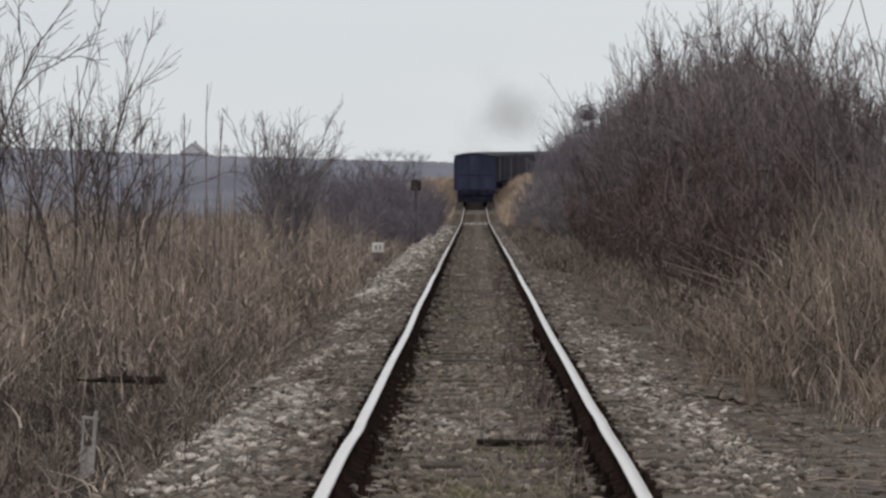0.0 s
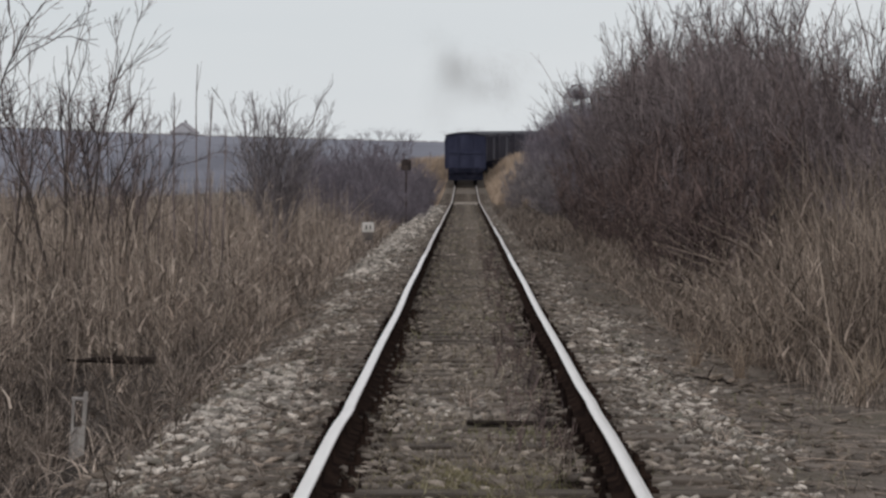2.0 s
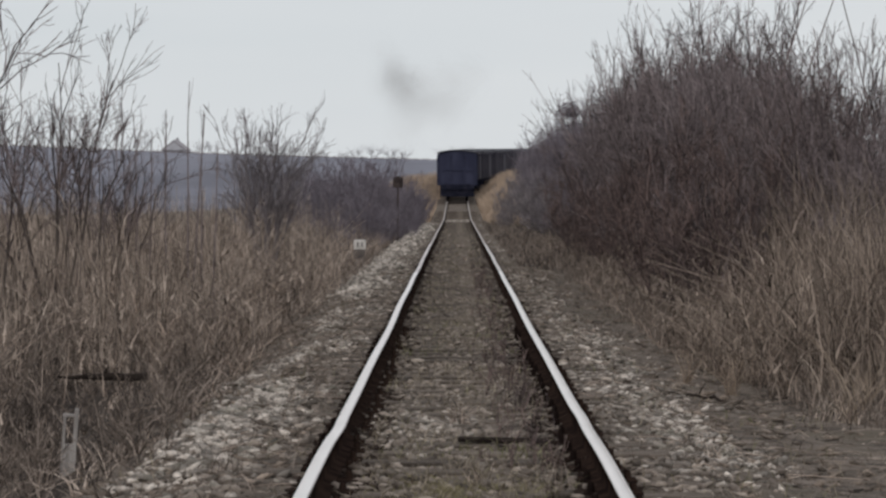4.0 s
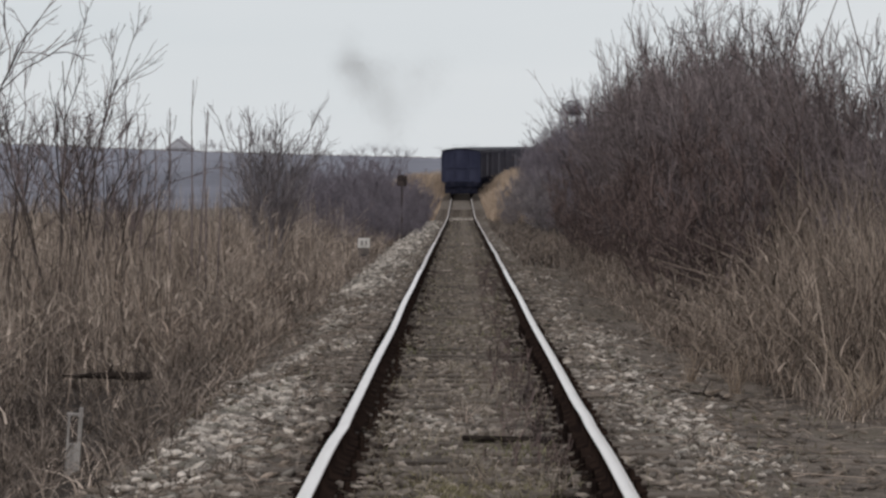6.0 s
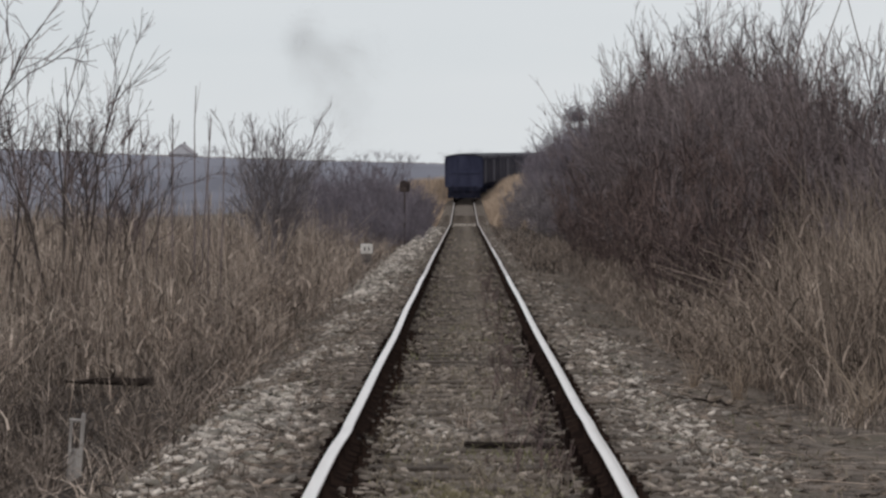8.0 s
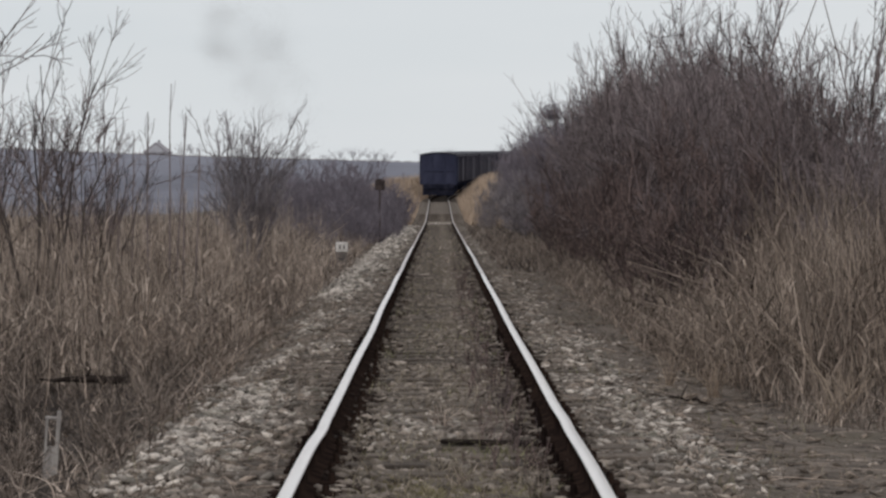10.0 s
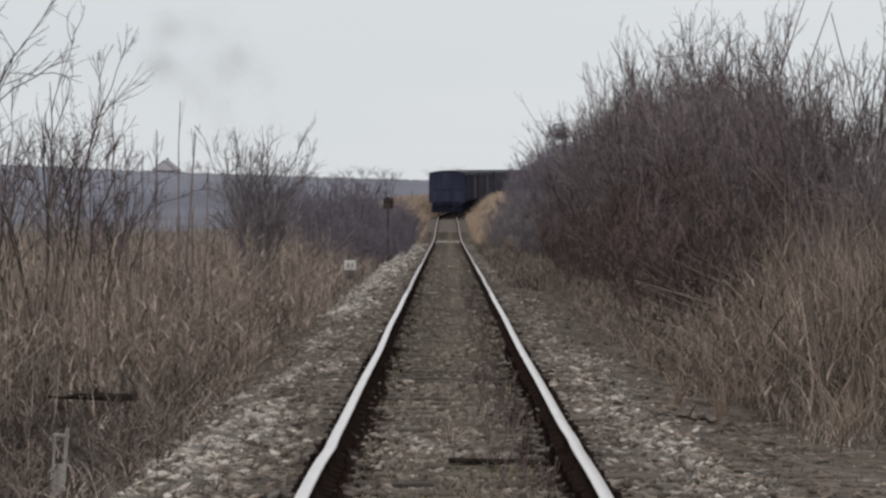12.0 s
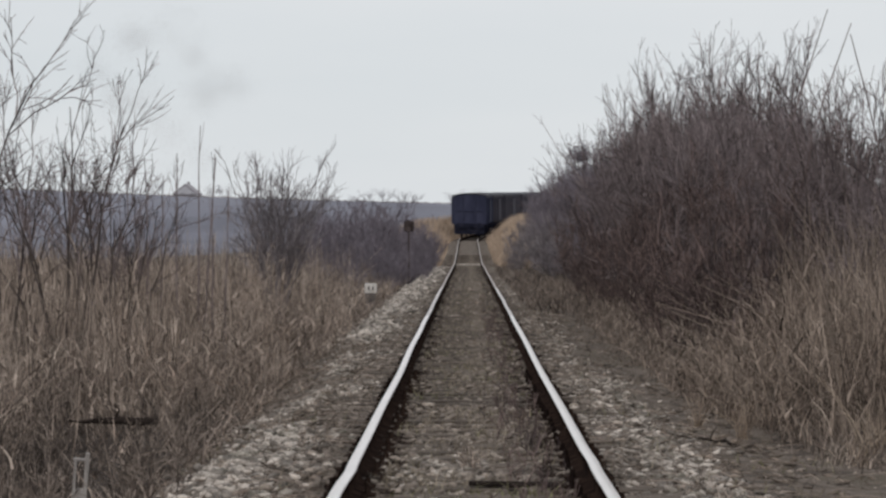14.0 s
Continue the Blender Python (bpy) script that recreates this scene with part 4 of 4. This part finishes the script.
def sapling(seed, x, y, height, lean, label):
    """One thin upright shoot with a few short side twigs."""
    gen = np.random.default_rng(seed)
    s = np.linspace(0, 1, 7)
    line = np.zeros((1, 7, 3))
    line[..., 0] = lean * s ** 1.2 + gen.normal(0, 0.012, 7) * s
    line[..., 2] = height * s - 0.05
    side = grow(line, 5, (0.12, 0.45), 0.25, 0.7, 4, 0.35, 0.9, gen=gen)
    me = raw_mesh("sapling", *joined([tubes(line, np.linspace(0.019, 0.006, 7)[None], 5), tubes(side, np.full((len(side), 4), 1.0) * np.linspace(0.006, 0.003, 4))]), [TWIG])
    return thing("sapling", label, "sapling", "saplings", ground_pose(x, y), me)


for k, (sx, sh, sl) in enumerate(((-4.72, 3.55, 0.0), (-4.40, 3.98, 0.02), (-4.36, 3.45, 0.22), (-4.15, 3.5, 0.03), (-5.02, 3.2, 0.05), (-5.25, 3.5, -0.04), (-3.95, 2.9, 0.06))):
    sapling(310 + k, sx, 45.0 + 0.3 * (k % 3), sh, sl, "thin straight bare sapling among the reeds")
for k, (sx, sy, sh, sl) in enumerate(((3.25, 36.0, 4.75, 1.35), (3.55, 36.0, 4.55, 1.35), (5.35, 33.0, 4.2, -0.85))):
    sapling(330 + k, sx, sy, sh, sl, "tall leaning bare sapling in the hedge")


# ---- far distance ----
def far_house():
    ob = thing("house", "small pale house with a grey gable roof on the ridge", "house", at=ground_pose(-82, 818, 86, 1.3))
    bm = bmesh.new()
    box(bm, -4.2, 4.2, -3.5, 3.5, -1.0, 2.4)
    for gx in (-4.64, 4.64):
        gv = [bm.verts.new((gx, gy, gz)) for gy, gz in ((-3.0, 2.42), (3.0, 2.42), (0, 4.6))]
        bm.faces.new(gv)
    part("wall", bm_mesh("wall", bm, PLASTER), ob)
    bm = bmesh.new()
    pts = [(-4.6, -3.9, 2.4), (4.6, -3.9, 2.4), (4.6, 3.9, 2.4), (-4.6, 3.9, 2.4), (-4.6, 0, 5.4), (4.6, 0, 5.4)]
    v = [bm.verts.new(p) for p in pts]
    for f in ((0, 1, 5, 4), (2, 3, 4, 5), (1, 2, 5), (3, 0, 4), (3, 2, 1, 0)):
        bm.faces.new([v[i] for i in f])
    roof = part("roof", bm_mesh("roof", bm, TILE), ob)
    bm = bmesh.new()
    box(bm, 1.2, 1.9, -0.35, 0.35, 4.6, 6.1)
    part("chimney", bm_mesh("chimney", bm, TILE, 0.03), roof)
    for wx in (-2.4, 0.2, 2.4):
        bm = bmesh.new()
        box(bm, -4.28, -4.19, wx * 0.8 - 0.4, wx * 0.8 + 0.4, 0.9, 2.0)
        part("window", bm_mesh("window", bm, PANE), ob)


far_house()


def hedgerow():
    n = 7000
    x, y = rng.uniform(-230, 60, n), 799 + rng.uniform(-2, 3, n)
    return grass_at(x, y, rng.uniform(0.2, 0.75, n), rng.uniform(0.15, 0.35, n), rng.uniform(0.1, 0.6, n))


tagged(new("far_hedgerow", raw_mesh("far_hedgerow", *hedgerow(), [TWIG])), "dark low hedgerow along the far ridge", "hedge", kind="stuff")
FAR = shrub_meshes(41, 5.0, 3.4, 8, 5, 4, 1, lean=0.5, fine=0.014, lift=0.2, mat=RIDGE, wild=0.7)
f0 = thing("tree", "bare tree on the far ridge, greyed by haze in its colour", "tree", "trees on the ridge", ground_pose(-90, 806, 0))
for me in FAR[0]:
    part("trunk", me, f0)
part("crown", FAR[1], f0)
for x, y, sc in ((-74, 808, 0.8), (-71, 815, 0.9), (-96, 812, 0.6), (-29, 806, 0.75), (-24, 812, 0.95), (-19, 806, 0.8), (-15, 810, 0.7), (-4, 806, 0.8), (1, 812, 1.0), (6, 808, 0.9), (11, 806, 0.8), (-33, 812, 0.5), (-130, 808, 0.7)):
    c = copy_thing(f0, ground_pose(x, y, x * 37))
    c.scale = (sc, sc, sc)


# ---- trackside things ----
def marker_stone():
    ob = thing("distance_marker", "whitewashed distance marker stone with dark marks in the trackside grass", "marker stone", at=ground_pose(-2.6, 74, 5))
    bm = bmesh.new()
    box(bm, -0.135, 0.135, -0.09, 0.09, -0.15, 0.41)
    part("base", bm_mesh("base", bm, STONE, 0.015), ob, "dark weathered stone foot")
    bm = bmesh.new()
    box(bm, -0.155, 0.155, -0.105, 0.105, 0.41, 0.67)
    head = part("head", bm_mesh("head", bm, WHITE, 0.02), ob, "whitewashed stone head")
    for mx in (-0.055, 0.055):
        bm = bmesh.new()
        box(bm, mx - 0.015, mx + 0.015, -0.112, -0.104, 0.49, 0.60)
        part("mark", bm_mesh("mark", bm, BLACK), head)


def signal_post():
    ob = thing("signal", "weathered grey-brown signal head on a thin post before the thicket", "signal", at=ground_pose(-2.14, 100, 0))
    bm = bmesh.new()
    drum(bm, Matrix.Translation((0, 0, 0.95)), 0.032, 0.028, 2.2, 12)
    part("post", bm_mesh("post", bm, SIGNAL), ob)
    bm = bmesh.new()
    box(bm, -0.18, 0.18, -0.05, 0.05, 2.0, 2.38)
    board = part("board", bm_mesh("board", bm, SIGNAL, 0.04), ob)
    bm = bmesh.new()
    drum(bm, Matrix.Translation((0, -0.12, 2.3)) @ pose(0, 0, 0, 90), 0.12, 0.12, 0.2, 16)
    part("hood", bm_mesh("hood", bm, SIGNAL), board)
    bm = bmesh.new()
    drum(bm, Matrix.Translation((0, -0.12, 2.08)) @ pose(0, 0, 0, 90), 0.09, 0.09, 0.16, 16)
    part("hood", bm_mesh("hood", bm, SIGNAL), board)


def stub_post():
    ob = thing("stub_post", "grey split wooden post stub in tangled grass", "post", at=ground_pose(-2.74, 19.4, 8, 0.0) @ pose(0, 0, 0, 0, 4, 0))
    for x0, x1, z1 in ((-0.052, -0.034, 0.43), (0.022, 0.050, 0.47)):
        bm = bmesh.new()
        box(bm, x0, x1, -0.04, 0.04, -0.1, z1)
        part("upright", bm_mesh("upright", bm, GREYWOOD, 0.006), ob)
    bm = bmesh.new()
    box(bm, -0.06, 0.052, -0.03, 0.03, 0.41, 0.43)
    part("crosspiece", bm_mesh("crosspiece", bm, GREYWOOD, 0.006), ob)
    bm = bmesh.new()
    box(bm, -0.05, 0.05, -0.038, 0.038, -0.1, 0.22)
    part("foot", bm_mesh("foot", bm, GREYWOOD, 0.01), ob)


def stick(name, label, a, b, r, seed, mat=DARKWOOD):
    """A crooked broken branch from a to b with a stump of a side twig."""
    gen = np.random.default_rng(seed)
    s = np.linspace(0, 1, 9)
    a, b = np.array(a), np.array(b)
    ln = np.linalg.norm(b - a)
    line = a + (b - a) * s[:, None] + gen.normal(0, 0.012, (9, 3)) * ln
    me = raw_mesh(name, *joined([tubes(line[None], (r * np.array([0.25, 0.4, 0.6, 0.8, 0.9, 1.0, 1.05, 1.0, 0.75]))[None], 7),
                                 tubes(np.stack([line[4], line[4] + np.array([0.02, -0.01, 0.05]), line[4] + np.array([0.05, -0.02, 0.11])])[None], np.array([[r * 0.5, r * 0.4, r * 0.2]]), 5)]), [mat], smooth=True)
    return thing(name, label, "branch", data=me)


marker_stone()
signal_post()
stub_post()
stick("broken_branch", "dark broken branch lying on the dead grass", (-4.05, 28.2, float(ground_z(-4.05, 28.2)) + 0.29), (-3.13, 28.0, float(ground_z(-3.13, 28.0)) + 0.21), 0.042, 51)
stick("fallen_branch", "thin dark fallen branch on bare ground", (1.72, 23.4, float(ground_z(1.72, 23.4)) + 0.012), (2.2, 22.9, float(ground_z(2.2, 22.9)) + 0.014), 0.013, 52)


# Dark strip added to draw the dark crack at a sleeper's edge.
def edge_strip():
    bm = bmesh.new()
    box(bm, -0.31, 0.31, -0.05, 0.05, 0, 0.024)
    ob = thing("wooden_board", "dark narrow strip added as a sleeper's edge line between the rails", "board", at=pose(0.285, 17.6, float(ground_z(0.285, 17.6)) + 0.012, 3, 1, -2), data=bm_mesh("wooden_board", bm, DARKWOOD, 0.006))
    return ob


edge_strip()


def straw_tuft(x, y, n, h, seed, mat=STRAW, label="pale dry straw tuft at the edge of the path", r=0.004, wide=0.07):
    gen = np.random.default_rng(seed)
    a = gen.uniform(0, 6.28, n)
    rr = gen.uniform(0, wide, n)
    px, py = x + rr * np.cos(a), y + rr * np.sin(a)
    lines = stalk_lines(px, py, gen.uniform(0.4, 1.0, n) * h, gen.uniform(0.05, 0.9, n), 5)
    me = raw_mesh("straw_tuft", *tubes(lines, np.full((n, 5), 1.0) * np.linspace(r, r * 0.4, 5)), [mat])
    return thing("straw_tuft", label, "grass tuft", "straw tufts", data=me)


straw_tuft(2.93, 21.3, 24, 0.42, 61)
straw_tuft(2.98, 21.2, 3, 1.15, 66, r=0.0075, wide=0.04, label="tall pale dead stalks at the edge of the path")
straw_tuft(3.25, 22.4, 40, 0.5, 62)
straw_tuft(2.35, 24.2, 30, 0.45, 63)
straw_tuft(2.05, 25.5, 26, 0.4, 64)
for k in range(46):
    ty = 13.0 * (85 / 13.0) ** ((k + 0.5) / 46)
    tx = random.choice((random.uniform(-0.55, 0.58), random.uniform(0.05, 0.58), random.uniform(1.0, 1.9), random.uniform(-1.9, -1.0)))
    straw_tuft(tx, ty, 26, random.uniform(0.10, 0.24), 700 + k, WEED if k % 3 else STALK, "small dead weed tuft growing in the ballast", 0.0032, 0.09)


# ---- the train ----
def wagon_meshes(paint):
    """Meshes of one covered goods wagon; its middle over the origin, rail heads at z = 0, its rear towards -y."""
    L = 6.4
    w = 1.42
    bm = bmesh.new()
    prof = [(-w, 1.2), (-w, 3.5)] + [(x, 3.5 + 0.2 * (1 - (x / w) ** 2)) for x in np.linspace(-w, w, 11)[1:-1]] + [(w, 3.5), (w, 1.2)]
    ring = [[bm.verts.new((x, y, z)) for x, z in prof] for y in (-L, L)]
    n = len(prof)
    for i in range(n):
        j = (i + 1) % n
        bm.faces.new((ring[0][j], ring[0][i], ring[1][i], ring[1][j]))
    bm.faces.new(ring[0])
    bm.faces.new(ring[1][::-1])
    out = {"body": bm_mesh("body", bm, paint)}
    bm = bmesh.new()
    xs = np.linspace(-w - 0.05, w + 0.05, 15)
    top, low = [], []
    for y in (-L - 0.1, L + 0.1):
        top.append([bm.verts.new((x, y, 3.53 + 0.21 * (1 - (x / (w + 0.05)) ** 2) + 0.03)) for x in xs])
        low.append([bm.verts.new((x, y, 3.53 + 0.21 * (1 - (x / (w + 0.05)) ** 2) - 0.04)) for x in xs])
    for i in range(14):
        bm.faces.new((top[0][i], top[0][i + 1], top[1][i + 1], top[1][i]))
        bm.faces.new((low[0][i + 1], low[0][i], low[1][i], low[1][i + 1]))
        bm.faces.new((low[0][i], low[0][i + 1], top[0][i + 1], top[0][i]))
        bm.faces.new((low[1][i + 1], low[1][i], top[1][i], top[1][i + 1]))
    for i in (0, 14):
        bm.faces.new((low[0][i], top[0][i], top[1][i], low[1][i]))
    out["roof"] = bm_mesh("roof", bm, ROOFING)
    bm = bmesh.new()
    box(bm, -0.05, 0.05, -0.045, 0.045, 1.2, 3.4)
    out["end_post"] = bm_mesh("end_post", bm, paint, 0.01)
    bm = bmesh.new()
    box(bm, -0.04, 0.04, -0.05, 0.05, 1.2, 3.36)
    out["side_post"] = bm_mesh("side_post", bm, paint, 0.01)
    bm = bmesh.new()
    box(bm, -1.05, 1.05, -0.04, 0.04, -0.05, 0.05)
    out["end_rail"] = bm_mesh("end_rail", bm, paint, 0.01)
    bm = bmesh.new()
    box(bm, -0.04, 0.04, -1.1, 1.1, 1.28, 3.2)
    out["sliding_door"] = bm_mesh("sliding_door", bm, paint, 0.015)
    bm = bmesh.new()
    box(bm, -1.25, 1.25, -L - 0.08, -L + 0.12, 0.86, 1.2)
    box(bm, -1.25, 1.25, L - 0.12, L + 0.08, 0.86, 1.2)
    box(bm, -1.2, -1.02, -L + 0.12, L - 0.12, 0.9, 1.2)
    box(bm, 1.02, 1.2, -L + 0.12, L - 0.12, 0.9, 1.2)
    box(bm, -1.25, 1.25, -L + 0.02, -L + 1.6, 0.34, 0.88)
    box(bm, -0.5, 0.5, -1.4, 1.4, 0.5, 0.9)
    out["underframe"] = bm_mesh("underframe", bm, IRON, 0.012)
    bm = bmesh.new()
    drum(bm, pose(0, -0.2, 0, 90), 0.09, 0.09, 0.4, 14)
    drum(bm, pose(0, -0.42, 0, 90), 0.22, 0.22, 0.05, 20)
    out["buffer"] = bm_mesh("buffer", bm, IRON)
    bm = bmesh.new()
    box(bm, -0.07, 0.07, -0.4, 0, -0.06, 0.06)
    box(bm, -0.05, 0.05, -0.42, -0.34, -0.4, 0.0)
    out["coupling"] = bm_mesh("coupling", bm, IRON, 0.015)
    bm = bmesh.new()
    drum(bm, pose(0, 0, 0, 0, 90), 0.07, 0.07, 1.9, 12)
    for sx in (-0.7535, 0.7535):
        drum(bm, pose(sx, 0, 0, 0, 90), 0.46, 0.46, 0.13, 28)
        drum(bm, pose(sx * 0.93, 0, 0, 0, 90), 0.49, 0.49, 0.03, 28)
    out["wheelset"] = bm_mesh("wheelset", bm, IRON)
    bm = bmesh.new()
    box(bm, -0.06, 0.06, -0.16, 0.16, -0.18, 0.18)
    box(bm, -0.04, 0.04, -0.65, 0.65, 0.16, 0.24)
    out["axle_box"] = bm_mesh("axle_box", bm, IRON, 0.02)
    return out


def wagon(paint, label):
    me, L = wagon_meshes(paint), 6.4
    ob = thing("goods_wagon", label, "goods wagon", "train", pose(0, 200, 0))
    body = part("body", me["body"], ob)
    part("roof", me["roof"], ob, "dark weathered arched roof")
    for y in (-L - 0.045, L + 0.045):
        for x in (-1.36, -0.5, 0.5, 1.36):
            part("end_post", me["end_post"], body, at=pose(x, y, 0 if abs(x) < 1 else -0.06))
    for y in (-L - 0.03, L + 0.03):
        for z in (1.3, 2.3):
            part("end_rail", me["end_rail"], body, at=pose(0, y, z))
    for x in (-1.45, 1.45):
        for i in range(11):
            part("side_post", me["side_post"], body, at=pose(x, -6.2 + i * 1.24, 0))
        part("sliding_door", me["sliding_door"], body, at=pose(x * 1.03, 0, 0))
    part("underframe", me["underframe"], ob, "sooty iron underframe")
    for sy in (-1, 1):
        for x in (-0.875, 0.875):
            part("buffer", me["buffer"], ob, at=pose(x, sy * (L + 0.08), 1.05, 0, 0, 0 if sy < 0 else 180))
        part("coupling", me["coupling"], ob, at=pose(0, sy * (L + 0.08), 1.03, 0, 0, 0 if sy < 0 else 180))
        part("wheelset", me["wheelset"], ob, at=pose(0, sy * 4.1, 0.46))
        for x in (-1.03, 1.03):
            part("axle_box", me["axle_box"], ob, at=pose(x, sy * 4.1, 0.52))
    return ob


WAGON_STEP = 14.1
wagons = [wagon(NAVY, "dark navy covered goods wagon at the train's tail"), wagon(GREYPAINT, "grey covered goods wagon in the moving train")]
for i in range(1, 6):
    wagons.append(copy_thing(wagons[1], pose(0, 200 + WAGON_STEP * (i + 1), 0)))


# ---- exhaust smoke: clouds of fine soot flakes, each drifting as one piece ----
def soot(seed, n, sx, sz, name="smoke_puff"):
    gen = np.random.default_rng(seed)
    n *= 4
    lumps = gen.normal(0, 0.75, (7, 3))
    c = lumps[gen.integers(0, 7, n)] + gen.normal(0, 0.55, (n, 3))
    c *= np.array([sx, sx, sz])
    tet = np.array([(1, 1, 1), (1, -1, -1), (-1, 1, -1), (-1, -1, 1)]) * 0.0105
    q = gen.normal(0, 1, (n, 3, 3))
    q = np.linalg.qr(q)[0]
    v = c[:, None] + np.einsum("ij,njk->nik", tet, q)
    f = (np.array([(0, 1, 2), (0, 3, 1), (0, 2, 3), (1, 3, 2)])[None] + 4 * np.arange(n)[:, None, None]).reshape(-1, 3)
    return raw_mesh(name, v, f, [SMOKE])


# seed, flakes, half width and half height in metres, then (seconds, x, z) at 300 m
PUFFS = [
    (71, 2600, 1.8, 1.7, ((0, 4.0, 11.2), (1.5, 0.5, 12.8), (3, -3.2, 13.6), (6.5, -11.6, 15.6), (7.5, -14.2, 17.4), (11, -24.5, 18.9), (12.5, -29.0, 18.6), (14, -33, 18.8))),
    (72, 1500, 1.6, 1.6, ((0, 3.2, 9.6), (1.5, 1.3, 11.0), (3, -2.2, 11.6), (6.5, -10.9, 13.0), (7.5, -13.6, 14.2), (11, -23.0, 16.5), (14, -34, 18))),
    (73, 900, 1.8, 1.5, ((0, 6.2, 10.8), (1.5, 4.9, 12.3), (3, 1.9, 13.3), (6.5, -5.6, 14.2), (7.5, -9.4, 15.5), (11, -22.4, 18.4), (14, -31.5, 19.8))),
    (74, 850, 1.8, 1.7, ((0, 5.4, 9.0), (1.5, 4.2, 10.2), (3, 0.8, 10.6), (6.5, -9.3, 10.2), (7.5, -12.2, 10.6), (11, -21, 13), (14, -30, 14.5))),
    (75, 600, 1.6, 1.6, ((0, 0.6, 8.2), (1.5, -1.5, 9.0), (3, -3.8, 9.6), (6.5, -8.3, 8.0), (7.5, -10.6, 8.4), (11, -19, 12), (14, -28, 11))),
]
PIECES = []
for seed, flakes, wide, high, path in PUFFS:
    for k in range(3):
        a = 2.1 * k + seed
        PIECES.append((seed * 10 + k, flakes * 5 // 13, wide * 0.85, high * 0.85, [(t, x + 0.03 * t * t * math.cos(a), z + 0.026 * t * t * math.sin(a)) for t, x, z in path]))
puffs = [thing("smoke_puff", "thin grey exhaust smoke drifting in the sky", "smoke", "exhaust smoke", pose(r[4][0][1], 300, r[4][0][2]), soot(*r[:4])) for r in PIECES]


# ---- motion ----
SPEED, REAR_AT = 2.7, 194.4


def wagon_pose(s):
    x, y, h = line_at(s)
    dz = float(rail_z(s + 4.1) - rail_z(s - 4.1))
    z = float(rail_z(s + 4.1) + rail_z(s - 4.1)) / 2
    return pose(float(x), float(y), z, math.degrees(math.atan2(dz, 8.2)), 0, -math.degrees(float(h)))


def motions():
    times = [i * 0.25 for i in range(57)]
    for i, ob in enumerate(wagons):
        first = REAR_AT + 6.5 + WAGON_STEP * i
        walk(ob, [(t, wagon_pose(first + SPEED * t)) for t in times])
        for wheel in ob.children:
            if wheel.name.startswith("wheelset"):
                y = wheel.location.y
                walk(wheel, [(t, pose(0, y, 0.46, -math.degrees(SPEED * t / 0.46))) for t in times])
    for ob, row in zip(puffs, PIECES):
        walk(ob, [(t, pose(x, 300, z, 0, 0, 2.0 * t)) for t, x, z in row[4]])


motions()
